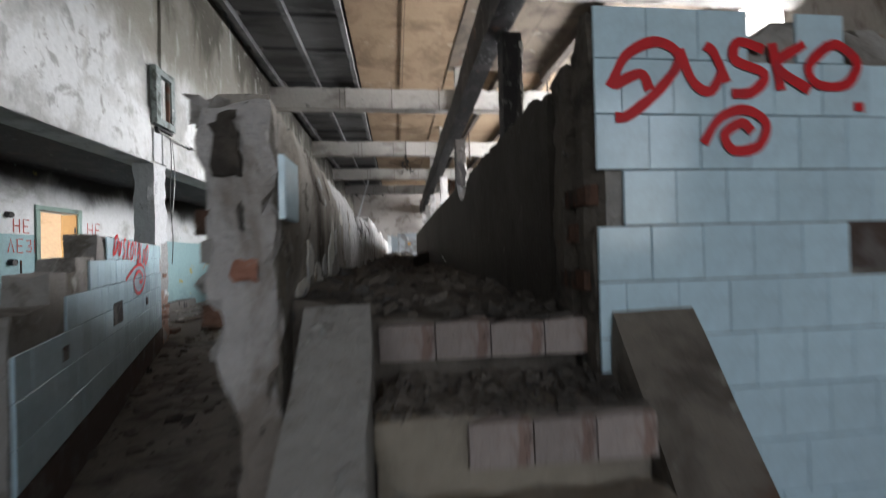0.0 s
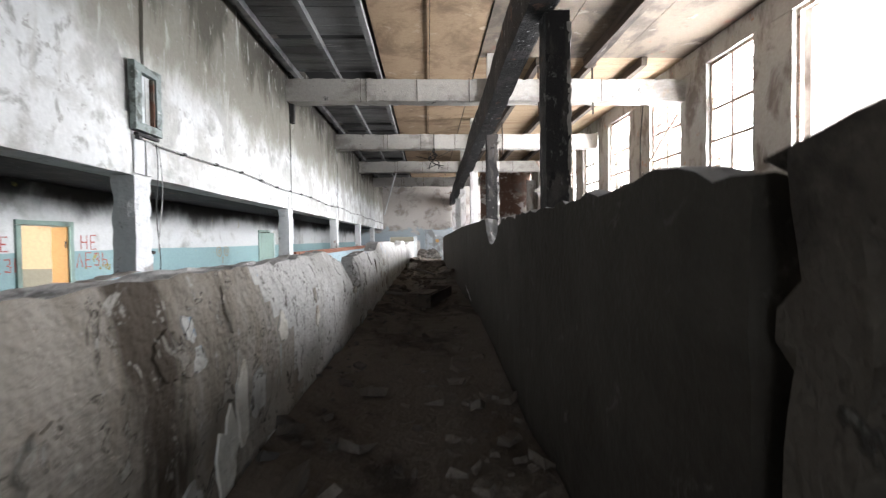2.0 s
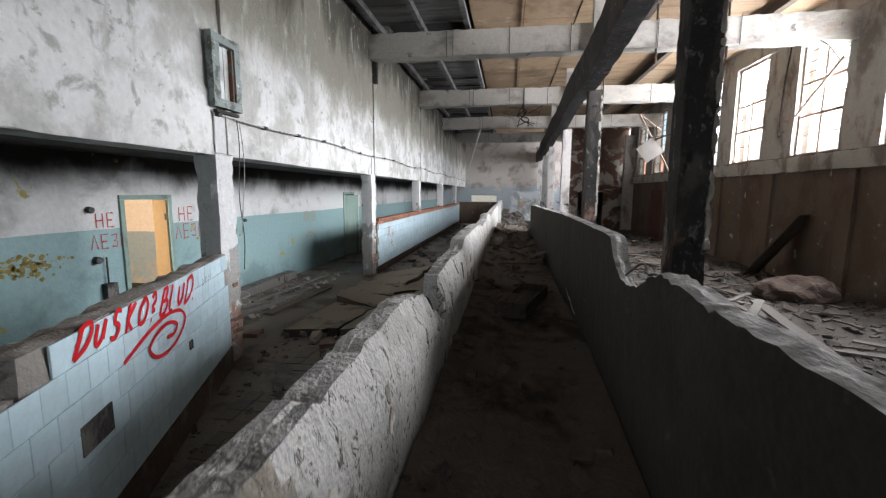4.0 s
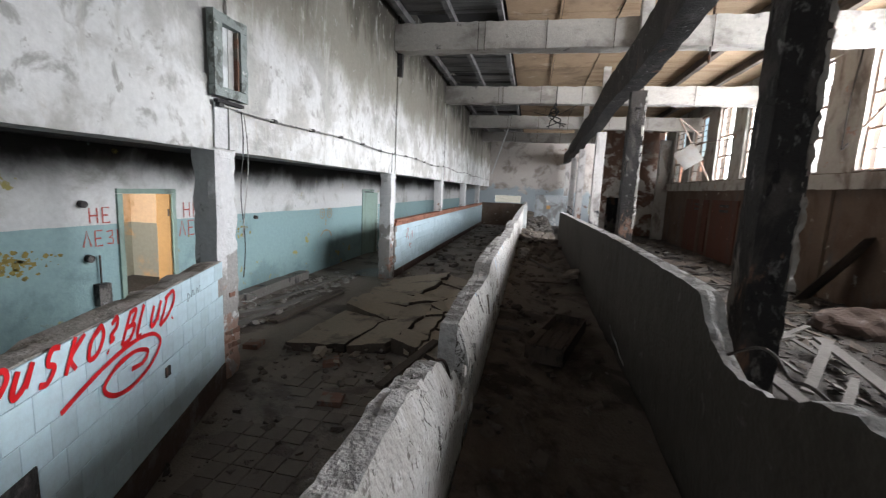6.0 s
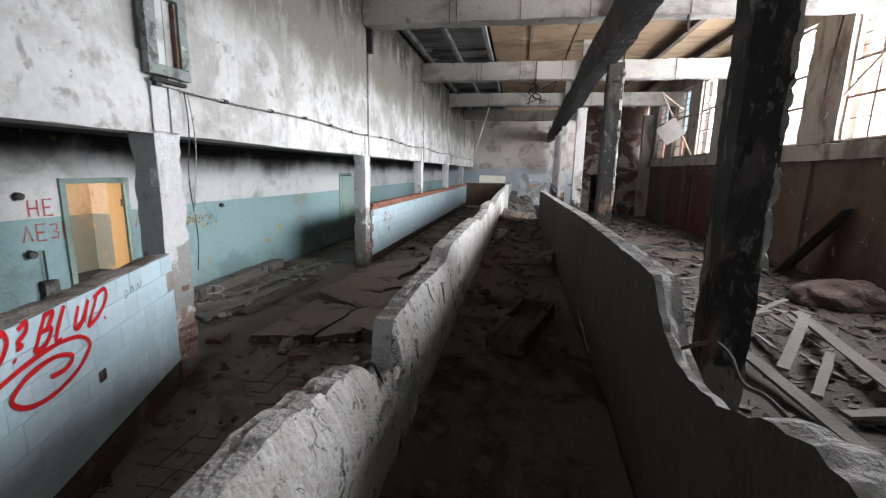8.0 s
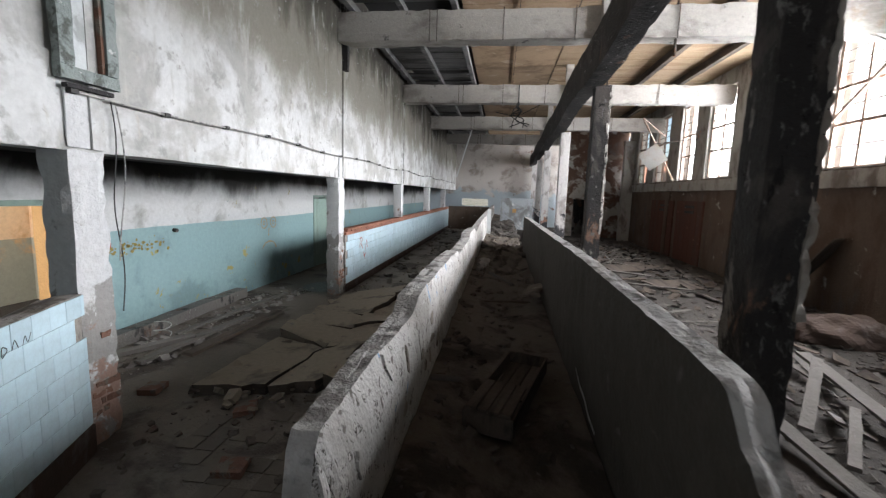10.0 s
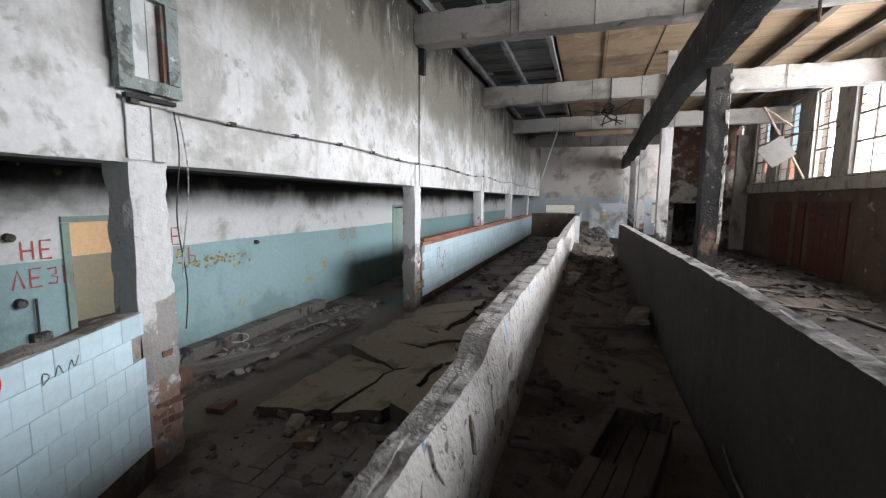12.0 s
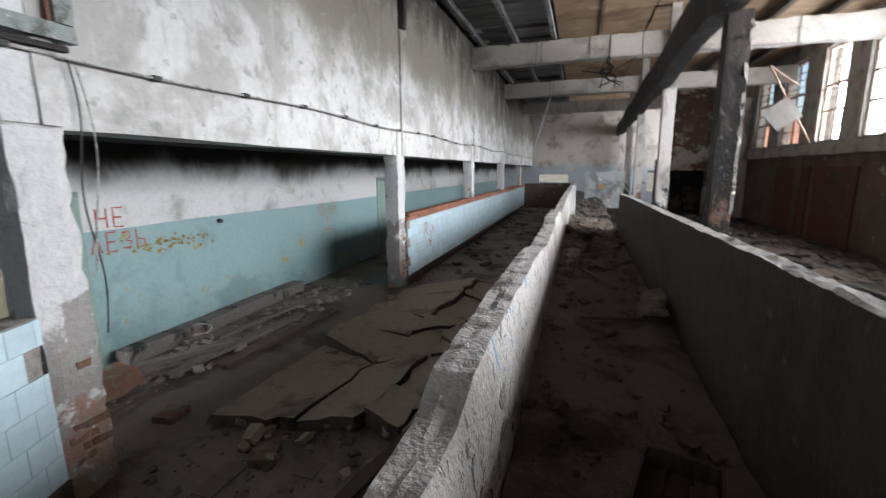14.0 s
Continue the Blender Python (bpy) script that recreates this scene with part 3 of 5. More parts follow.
structure(part("ceiling_brown_sheets", bm, "fibreboard"), "scorched brown fibreboard ceiling sheets", "ceiling")
bm = bmesh.new()
for i in range(4):
    for j in range(3):
        box_grid(bm, (1.29 + j * 1.89, -3.9 + i * 4.4, 6.72), (1.29 + j * 1.89 + 1.875, -3.9 + i * 4.4 + 4.38, 6.74), 0.8, 0.004)
structure(part("ceiling_sooty_sheets", bm, "sooty_board"), "sooty brown ceiling sheets by the windows", "ceiling")
bm = bmesh.new()
y = 13.7
while y < END_Y - 0.2:
    if rnd.random() > 0.012:
        dz = rnd.uniform(-0.006, 0.006)
        box_grid(bm, (1.29, y, 6.72 + dz), (WALL_E, y + 0.145, 6.745 + dz), 3)
    y += 0.152
structure(part("ceiling_bare_boards", bm, "deck_wood"), "pale brown roof boards, scorched in places", "ceiling")


def beam(name, lo, hi, material, label, step=0.22, amp=0.012, chip=0.03, group=""):
    return thing(part(name, boxes((lo, hi), step=step, amp=amp, freq=2.5, chip=chip), material), label, "beam", group)


for x in (-3.62, -2.54, -1.42):
    beam("purlin", (x - 0.06, 2.2, 6.2), (x + 0.06, END_Y, 6.356), "deck_grey", "grey sooty timber purlin under the board ceiling", 0.5, 0.008, 0.01, "purlins")
for x in (-0.1,):
    beam("purlin", (x - 0.02, 2.2, 6.70), (x + 0.02, END_Y, 6.738), "fibreboard", "thin brown cover strip on the ceiling sheets", 0.6, 0.004, 0.0, "cover strips")
for x in (2.9, 4.4, 5.8):
    beam("purlin", (x - 0.08, 13.6, 6.48), (x + 0.08, END_Y, 6.715), "wood_dark", "dark timber purlin under bare boards", 0.5, 0.01, 0.015, "purlins")
for y in ROWS_Y[1:]:
    b = beam("cross_beam", (-3.877, y - 0.42, 5.52), (WALL_E - 0.003, y, 6.12), "beam_paint", "sooty whitewashed concrete cross beam wrapped with wires", 0.16, 0.014, 0.035, "cross beams")
    for x in (-1.9, -1.75, -0.4, 1.0, 2.9, 4.6):
        part("wire_loop", tube([(x, y - 0.436, 5.5), (x, y - 0.436, 6.13)], 0.008, 5), "iron", b)
bm = boxes(((-0.18, 2, 4.6), (0.18, END_Y, 5.32)), step=0.2, amp=0.012, freq=2.5, chip=0.015)
for v in bm.verts:
    v.co.x += 1.27 + (v.co.y - 8) * 0.021
    v.co.z += 0.06 * math.sin(v.co.y * 0.9)
thing(part("long_beam", bm, "burnt"), "charred black long beam under the cross beams", "beam")

# pillars on the west side
for y in ROWS_Y:
    p = thing(part("pillar", boxes(((-4.16, y - 0.355, 0), (-3.865, y - 0.01, 2.69)), step=0.09, amp=0.012, freq=3, chip=0.03), "pillar_paint"),
          "square concrete pillar with flaking whitewash and bare patches", "pillar", "west pillars")
    if 7 < y < 15:
        for k, (yy, zz, w) in enumerate(((0.06, 0.52, 0.24), (0.02, 0.44, 0.2), (0.1, 0.36, 0.22), (0.04, 0.28, 0.14), (0.14, 0.98, 0.1))):
            part("bare_brick", boxes(((-3.93, y - 0.32 + yy, zz), (-3.856, y - 0.32 + yy + w, zz + 0.068)), step=0.06, amp=0.006, freq=9, chip=0.02), "dusty_brick", p, "bare red brick where the plaster fell")
    structure(part("pilaster", boxes(((-3.877, y - 0.352, 2.7), (-3.856, y - 0.144, 3.19)), step=0.1, amp=0.005, freq=4, chip=0.012), "pillar_paint"), "whitewashed pilaster continuing the pillar over the lintel", "pilaster")
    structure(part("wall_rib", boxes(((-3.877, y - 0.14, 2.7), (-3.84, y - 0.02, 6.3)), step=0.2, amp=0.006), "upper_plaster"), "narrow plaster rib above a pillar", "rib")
# columns in the middle
beam("purlin", (4.1, -3, 6.4), (4.32, 13.58, 6.715), "wood_dark", "dark scorched timber under brown sheets", 0.4, 0.012, 0.02, "purlins")
for x, y in ((1.32, 7.38), (1.43, 13.38), (1.6, 19.38), (1.65, 25.38), (1.8, 31.4), (1.9, 37.2)):
    burnt = y < 15
    c = thing(part("column", boxes(((x, y, 0), (x + 0.31, y + 0.31, 4.62 + 0.06 * math.sin(y * 0.9))), step=0.06, amp=0.006, freq=3, chip=0.012), "burnt_column" if burnt else "column_paint"),
              "charred black concrete column with flaking patches" if burnt else "whitewashed concrete column, sooty at its foot", "column", "middle columns")
    if burnt:
        part("plaster_strip", boxes(((x + 0.27, y - 0.014, 1.7), (x + 0.325, y + 0.08, 4.5)), step=0.05, amp=0.022, freq=6, chip=0.03), "pier_plaster", c, "pale strip of plaster")
    part("upper_post", boxes(((x + 0.03, y - 0.01, 5.2), (x + 0.27, y + 0.18, 6.71)), step=0.1, amp=0.01, chip=0.02), "burnt" if y < 8 else "beam_paint", c, "charred upper post" if y < 8 else "pale upper post carrying the roof")


# ---- the raised channel and its walls ----
def long_wall(name, x0, x1, profile, z0, seed, rough_amp, mat_face, mat_top, step=0.04, taper=None):
    """A low wall along y; profile gives (y, top). The top is broken, the faces are lumpy."""
    ys, y = [], profile[0][0]
    while y < profile[-1][0]:
        ys.append(y)
        y += step if y < 11 else step * 2.2
    ys.append(profile[-1][0])
    py, pz = [p[0] for p in profile], [p[1] for p in profile]
    nz = 28
    bm = bmesh.new()
    rows = []
    for y in ys:
        top = float(np.interp(y, py, pz)) + 0.008 * noise.noise(Vector((y * 3, seed, 0))) + (0.018 * noise.noise(Vector((y * 13, seed, 5))) + 0.014 * noise.noise(Vector((y * 31, seed, 9)))) * (1.0 if y < 5.6 else 0.4)
        row = []
        for k in range(nz + 1):
            z = z0 + (top - z0) * k / nz
            row.append(Vector((x0, y, z)))
        for f in (0.3, 0.7):
            row.append(Vector((x0 + (x1 - x0) * f, y, top + 0.016 * noise.noise(Vector((y * 9, f * 5, seed))))))
        for k in range(nz, -1, -1):
            z = z0 + (top - z0) * k / nz
            row.append(Vector((x1, y, z)))
        if taper:
            for p in row[nz + 2:]:
                p.x -= taper(y) * max(0.0, min(1.0, (p.z - top + 0.22) / 0.22)) ** 1.6
        out = []
        for p in row:
            q = Vector((p.x * 6, p.y * 6, p.z * 6 + seed))
            d = noise.noise(q * 0.5) * rough_amp * 0.35 + noise.noise(q * 1.7) * rough_amp * 0.45
            p = p + Vector((d, 0, 0))
            out.append(bm.verts.new(p))
        rows.append(out)
    m = len(rows[0])
    for r0, r1 in zip(rows, rows[1:]):
        for k in range(m - 1):
            f = bm.faces.new((r0[k], r0[k + 1], r1[k + 1], r1[k]))
            f.material_index = 1 if nz <= k < nz + 3 else 0
    bm.faces.new(rows[0]), bm.faces.new(list(reversed(rows[-1])))
    ob = part(name, bm, mat_face)
    ob.data.materials.append(M[mat_top])
    return ob


LEFT_TOP = [(2.31, 1.75), (2.55, 1.74), (3.2, 1.74), (3.8, 1.73), (4.7, 1.75), (5.2, 1.66), (5.38, 1.55), (5.5, 1.45), (5.6, 1.47), (5.64, 1.68), (6.3, 1.71), (6.9, 1.70), (7.08, 1.79), (8.6, 1.79),
            (9.4, 1.76), (9.45, 1.70), (11.2, 1.72), (11.3, 1.80), (12.6, 1.78), (13.0, 1.68), (16, 1.74), (20, 1.74), (33.0, 1.72)]
RIGHT_TOP = [(2.64, 1.90), (2.72, 1.895), (2.8, 1.93), (3.6, 1.92), (4.5, 1.93), (4.68, 1.91), (4.8, 1.85), (4.95, 1.80), (5.1, 1.785), (5.28, 1.79), (5.42, 1.83), (5.5, 1.89), (5.54, 1.96), (5.6, 1.98), (8, 1.99), (11, 1.95), (14, 1.92), (15.5, 1.88)]


def widen(y):
    """The channel grows wider between 4 and 6 m."""
    return 0.08 * max(0.0, min(1.0, (y - 4.0) / 2.0))


def crest(y):
    """How far the worn inner edge of the west wall's top stands back."""
    return float(np.interp(y, (2.3, 3.0, 5.0, 6.0, 7.0, 9.0), (0.02, 0.05, 0.085, 0.075, 0.04, 0.03)))


cw = long_wall("channel_wall_west", -0.88, -0.71, LEFT_TOP, 0.0, 1.0, 0.016, "grey_concrete", "broken_edge", 0.04, crest)
for v in cw.data.vertices:
    if v.co.x < -0.79:
        v.co.x += 0.07 * max(0.0, min(1.0, (1.5 - v.co.z) / 0.35)) * max(0.0, min(1.0, (2.85 - v.co.y) / 0.4))
cw.data.materials.append(M["damp_render"])
for f in cw.data.polygons:
    c = f.center
    if f.material_index == 0 and c.x > -0.8 and c.y + 0.3 * noise.noise(Vector((1, c.y * 2, c.z * 2))) + 0.1 * noise.noise(c * 9) < 3.95 - 0.5 * (c.z - 1.1):
        f.material_index = 2
structure(cw, "rough grey concrete channel wall with a broken top", "wall")
ce = long_wall("channel_wall_east", 0.24, 0.335, RIGHT_TOP, 0.0, 7.0, 0.012, "shade_concrete", "broken_edge")
for v in ce.data.vertices:
    v.co.x += widen(v.co.y)
    if v.co.x > 0.33 and v.co.z > 1.6 and 4.75 < v.co.y < 5.66:
        v.co.z -= 0.07 * math.sin(math.pi * (v.co.y - 4.75) / 0.91)
structure(ce, "smooth dusty concrete channel wall with a chipped top", "wall")


def channel_z(x, y):
    return float(np.interp(y, (2.4, 3.2, 33), (1.05, 1.075, 1.08))) + max(0.0, (-0.25 - x)) * 0.2


bm = boxes(((-0.70, 2.41, 0.002), (0.23, 33.0, 1.0)), step=0.09)
for v in bm.verts:
    x, y = v.co.x, v.co.y
    if v.co.z > 0.99:
        v.co.z = channel_z(x, y) + 0.035 * noise.noise(Vector((x * 3, y * 3, 1))) + 0.02 * noise.noise(Vector((x * 11, y * 11, 4)))
    if x > 0.2:
        v.co.x += widen(y)
structure(part("channel_floor", bm, "dirt"), "dark rubbish-strewn channel floor", "floor")

# steps up to the channel, between two sloping cheeks
for i, (y0, y1, top) in enumerate([(1.02, 1.28, 0.16), (1.28, 1.54, 0.33), (1.54, 1.80, 0.5), (1.80, 2.08, 0.68), (2.08, 2.405, 0.86)]):
    structure(part("step_%d" % (i + 1), boxes(((-0.435, y0, 0.002), (0.305, y1, top)), step=0.06, amp=0.01, freq=4, chip=0.022), "slab"), "worn rubble-covered brick step", "step")
for side, x0, x1, ya, za, yb, zb, lab in (("west", -0.64, -0.44, 2.3, 1.13, 1.05, 0.09, "sloping plastered stair cheek"), ("east", 0.31, 0.58, 2.3, 1.08, 1.62, 0.07, "sloping dusty stair cheek")):
    bm = bmesh.new()
    box_grid(bm, (x0, 0, 0.0), (x1, 1, 1), 0.08)
    for v in bm.verts:
        t = v.co.y
        top = za + (zb - za) * t
        yy = ya + (yb - ya) * t
        v.co = Vector((v.co.x, yy, 0.002 + (top - 0.002) * v.co.z)) + noise.noise_vector(Vector((v.co.x * 5, yy * 5, v.co.z * 5))) * 0.014
    structure(part("stair_cheek_" + side, bm, "dusty_cheek" if side == "east" else "mortar"), lab, "stair cheek")
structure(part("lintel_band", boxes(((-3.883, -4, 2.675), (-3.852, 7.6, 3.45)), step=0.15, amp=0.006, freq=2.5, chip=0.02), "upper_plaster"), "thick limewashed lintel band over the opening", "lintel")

# ---- tiled walls ----
def tile_mesh(w, h, t=0.012, e=0.004):
    """One tile with eased edges; its back lies at y = 0 and its face at y = -t."""
    bm = bmesh.new()
    back = [bm.verts.new((x, 0, z)) for x, z in ((0, 0), (w, 0), (w, h), (0, h))]
    mid = [bm.verts.new((x, -t + e, z)) for x, z in ((0, 0), (w, 0), (w, h), (0, h))]
    front = [bm.verts.new((x, -t, z)) for x, z in ((e, e), (w - e, e), (w - e, h - e), (e, h - e))]
    for a, b in ((back, mid), (mid, front)):
        for k in range(4):
            bm.faces.new((a[k], a[(k + 1) % 4], b[(k + 1) % 4], b[k]))
    bm.faces.new(front)
    me = bpy.data.meshes.new("tile")
    bm.to_mesh(me)
    bm.free()
    me.materials.append(M["tile"])
    return me


def lay_tiles(wall, origin, along, length, z0, z1, pitch, keep, bond=0.5, near=None):
    """Tiles on a wall's face; origin is its lower start, along its level direction with the face on the right-hand side of it."""
    along = Vector(along).normalized()
    out = Vector((along.y, -along.x, 0))
    gap = 0.0035
    meshes = {}
    rnd = random.Random(int(length * 100))
    turn = Matrix((along, -out, Vector((0, 0, 1)))).transposed().to_4x4()
    rest = bmesh.new()
    z, row = z0, 0
    while z < z1 - 0.03:
        h = min(pitch, z1 - z) - gap
        s = -pitch * bond * (row % 2)
        while s < length - 0.02:
            a, b = max(s, 0), min(s + pitch, length)
            if b - a > 0.03 and keep((a + b) / 2, z + h / 2, row):
                key = (round(b - a, 3), round(h, 3))
                if key not in meshes:
                    meshes[key] = tile_mesh(b - a - 0.0018, h, 0.012, 0.0025)
                m = Matrix.Translation(Vector(origin).to_3d() + along * a + Vector((0, 0, z - Vector(origin).to_3d().z)) + out * (0.001 + rnd.uniform(0, 0.003))) @ turn
                if near is None or (a + b) / 2 < near:
                    o = link("tile", meshes[key], None, wall)
                    o.matrix_world = m
                else:
                    k = len(rest.verts)
                    rest.from_mesh(meshes[key])
                    rest.verts.ensure_lookup_table()
                    for v in rest.verts[k:]:
                        v.co = m @ v.co
            s += pitch
        z += pitch
        row += 1
    if len(rest.verts):
        o = part("far_tiles", rest, "tile", wall)
        o["kind"] = "stuff"
    else:
        rest.free()


# the slanting tiled wall of the first bay
P0, P1 = Vector((-3.80, 7.62, 0)), Vector((-2.0, 3.0, 0))
U1 = (P0 - P1).normalized()
N1 = Vector((U1.y, -U1.x, 0))
L1 = (P0 - P1).length
bm = bmesh.new()
turn1 = Matrix((U1, N1, Vector((0, 0, 1)))).transposed().to_4x4()
m1 = Matrix.Translation(P1) @ turn1
for s0, s1, top in ((0, 0.5, 1.05), (0.5, 0.95, 1.22), (0.95, 1.5, 1.3), (1.5, L1, 1.47)):
    box_grid(bm, (s0, -0.2, 0), (s1, 0, top), 0.12, 0.008, 4, 0.03, m1)
low_wall = structure(part("low_wall_slanting", bm, "mortar"), "low slanting brick wall faced with pale blue tiles", "wall")
part("plinth", boxes(((0, 0.001, 0.0), (L1, 0.02, 0.27)), step=0.2, amp=0.004, m=m1), "brown_plinth", low_wall, "dark brown painted plinth")


def on_low_wall(s, z):
    return P1 + U1 * s + N1 * 0.019 + Vector((0, 0, z))


def keep_low(s, z, row):
    if s < 1.75 and z > 1.25 or s < 1.15 and z > 1.07 or s < 0.7 and z > 0.9:
        return False
    if L1 - 0.12 < s and 1.02 < z < 1.25:
        return False
    return True


lay_tiles(low_wall, P1, U1, L1 - 0.01, 0.28, 1.46, 0.2, keep_low)
# black patches proud of the tiles stand for the holes' unlit depth
part("socket_hole", boxes(((1.86, 0.012, 0.74), (2.18, 0.024, 0.92)), step=0.05, amp=0.006, m=m1), "burnt", low_wall, "black broken-out socket hole")
part("pipe_hole", boxes(((3.53, 0.012, 0.75), (3.61, 0.024, 0.83)), step=0.03, amp=0.008, m=m1), "burnt", low_wall, "small black pipe hole")
part("pipe_hole", boxes(((0.62, 0.012, 0.72), (0.70, 0.024, 0.80)), step=0.03, amp=0.008, m=m1), "burnt", low_wall, "small black pipe hole")

LETTERS = {
    "D": [[(0.15, 1), (0.05, 0.5), (-0.1, 0)], [(-0.05, 0.85), (0.5, 1.0), (0.75, 0.65), (0.45, 0.2), (-0.1, 0.0)]],
    "U": [[(0, 0.8), (0.0, 0.3), (0.15, 0.1), (0.4, 0.3), (0.5, 0.85)], [(0.5, 0.85), (0.48, 0.2)]],
    "S": [[(0.5, 0.9), (0.15, 0.95), (0.1, 0.6), (0.45, 0.4), (0.3, 0.05), (-0.05, 0.1)]],
    "K": [[(0.1, 1.0), (0.05, 0.0)], [(0.55, 0.95), (0.1, 0.45), (0.5, 0.0)]],
    "O": [[(0.3, 0.95), (0.0, 0.6), (0.1, 0.1), (0.5, 0.15), (0.62, 0.6), (0.35, 0.95), (0.15, 0.8)]],
    "?": [[(0.0, 0.85), (0.25, 1.0), (0.35, 0.7), (0.1, 0.5), (0.3, 0.35), (0.1, 0.3)], [(0.1, 0.05), (0.18, 0.0)]],
    "B": [[(0.15, 1.0), (0.0, 0.0)], [(0.1, 0.95), (0.5, 0.95), (0.4, 0.55), (0.1, 0.5)], [(0.1, 0.5), (0.6, 0.45), (0.45, 0.05), (0.0, 0.0)]],
    "L": [[(0.1, 1.0), (0.0, 0.1), (0.3, 0.0)]],
    ".": [[(0.0, 0.02), (0.05, 0.06)]],
    "H": [[(0, 0), (0, 1)], [(0.5, 0), (0.5, 1)], [(0, 0.5), (0.5, 0.5)]],
    "E": [[(0.5, 1), (0, 1), (0, 0), (0.5, 0)], [(0, 0.5), (0.4, 0.5)]],
    "l": [[(0, 0), (0.25, 1), (0.5, 0)]],
    "3": [[(0, 0.9), (0.4, 0.95), (0.4, 0.6), (0.15, 0.5), (0.45, 0.4), (0.4, 0.05), (0, 0.1)]],
    "b": [[(0, 1), (0, 0), (0.4, 0.05), (0.45, 0.4), (0, 0.5)]],
}


def lettering(bm, text, place, u0, v0, height, advance, width, curved=True, rise=0.0, slant=0.0, grow=0.0):
    u = u0
    for i, ch in enumerate(text):
        if ch != " ":
            h = height + grow * i
            lines = [[(u + (px + slant * py) * h, v0 + rise * i + py * h) for px, py in line] for line in LETTERS[ch]]
            painted_strokes(bm, lines, place, width, curved)
        u += advance * (0.5 if ch in " ." else 1.0)
    return bm


bm = lettering(bmesh.new(), "DUSKO?BLUD.", on_low_wall, 1.88, 1.315, 0.165, 0.18, 0.032, True, -0.0115, 0.5, 0.006)
painted_strokes(bm, [[(2.37, 1.09), (2.6, 1.15), (2.86, 1.2), (3.14, 1.22), (3.38, 1.18), (3.47, 1.08), (3.32, 0.97), (3.07, 0.92), (2.85, 0.95), (2.74, 1.05), (2.88, 1.13), (3.1, 1.15), (3.27, 1.09), (3.2, 1.03), (3.05, 1.04)]], on_low_wall, 0.032)
part("graffiti", bm, "red_spray", low_wall, "red sprayed lettering with a spiral flourish")
bm = bmesh.new()
painted_strokes(bm, [[(4.0, 1.27), (4.01, 1.33), (4.05, 1.3), (4.0, 1.26)], [(4.09, 1.28), (4.12, 1.34), (4.15, 1.28)], [(4.19, 1.28), (4.22, 1.34), (4.24, 1.29), (4.28, 1.35)]], on_low_wall, 0.008)
part("scribble", bm, "black_marker", low_wall, "small black scribble")

# tiled wall of the further bays, with a brick course on top
WX = -3.85
long_low = structure(part("low_wall_long", boxes(((WX - 0.2, 14.0, 0), (WX, 33.7, 1.36)), step=0.3, amp=0.006), "mortar"), "low wall faced with pale blue tiles under a red brick course", "wall")
part("plinth", boxes(((WX + 0.001, 14.02, 0.0), (WX + 0.018, 33.7, 0.19)), step=0.4), "brown_plinth", long_low, "dark brown painted plinth")
lay_tiles(long_low, (WX, 14.04, 0), (0, 1, 0), 19.6, 0.2, 1.355, 0.2, lambda s, z, r: not (s < 0.09 and r % 2), 0.5, 9.8)
bm = boxes(((0, 0, 0), (0.215, 0.245, 0.068)), step=0.12, amp=0.006, freq=9, chip=0.012)
brick_me = bpy.data.meshes.new("brick")
bm.to_mesh(brick_me)
bm.free()
brick_me.materials.append(M["brick"])
for k in range(2):
    for i in range(75):
        o = link("brick", brick_me, None, long_low)
        o.location = (WX - 0.205 + random.uniform(0, 0.012), 14.03 + i * 0.26 + 0.1 * k, 1.362 + k * 0.075)
bm = bmesh.new()
painted_strokes(bm, [[(15.0, 0.95), (15.05, 1.2), (15.2, 1.15), (15.1, 1.05), (15.25, 0.9)], [(15.3, 0.8), (15.45, 0.6)], [(15.45, 0.85), (15.55, 1.1), (15.62, 0.9)], [(15.3, 0.7), (15.5, 0.75)]], lambda u, v: Vector((WX + 0.02, u, v)), 0.03)
part("graffiti", bm, "red_brown_paint", long_low, "small faded red letters")
structure(part("wall_cross", boxes(((-3.85, 33.7, 0), (-0.86, 33.9, 1.55)), step=0.3, amp=0.01), "east_plaster"), "low brown cross wall closing the passage", "wall")
structure(part("wall_channel_end", boxes(((-0.3, 23.7, 0.9), (1.15, 23.85, 2.3)), step=0.2, amp=0.01, chip=0.03), "end_panel"), "pale blue flaking panel at the channel's end", "wall")

# light seen through a small hole, put in as a flat orange square
part("orange_lit_hole", boxes(((0.24, 23.68, 1.66), (0.4, 23.698, 1.82)), step=0.1, amp=0.004), "ochre_wood", bpy.data.objects["wall_channel_end"], "flat orange square in place of a small lit hole")
# tiled end of the channel wall beside the steps
bm = bmesh.new()
box_grid(bm, (0.26, 2.325, 0), (2.0, 2.47, 2.06), 0.05, 0.011, 4, 0.04)
for v in bm.verts:
    if v.co.z > 1.9 and abs(v.co.x - 0.83) < 0.12:
        v.co.z -= 0.1 * (1 - abs(v.co.x - 0.83) / 0.12)
    if v.co.z > 1.8 and v.co.x > 1.2:
        v.co.z -= min(0.24, (v.co.x - 1.2) * 0.4)
box_grid(bm, (0.245, 2.475, 0), (0.52, 2.62, 1.97), 0.04, 0.016, 5, 0.04)
for v in bm.verts:
    if v.co.z > 1.5 and v.co.y > 2.4 and v.co.x < 0.6:
        v.co.z = min(v.co.z, 1.99 - (v.co.y - 2.3) * 0.24 + 0.012 * noise.noise(v.co * 9))
tall = structure(part("wall_stair_end", bm, "mortar"), "brick wall end faced with glazed pale blue tiles", "wall")
# all but the tiled face take the brown brickwork with shade in its colour
tall.data.materials.append(M["bare_core"])
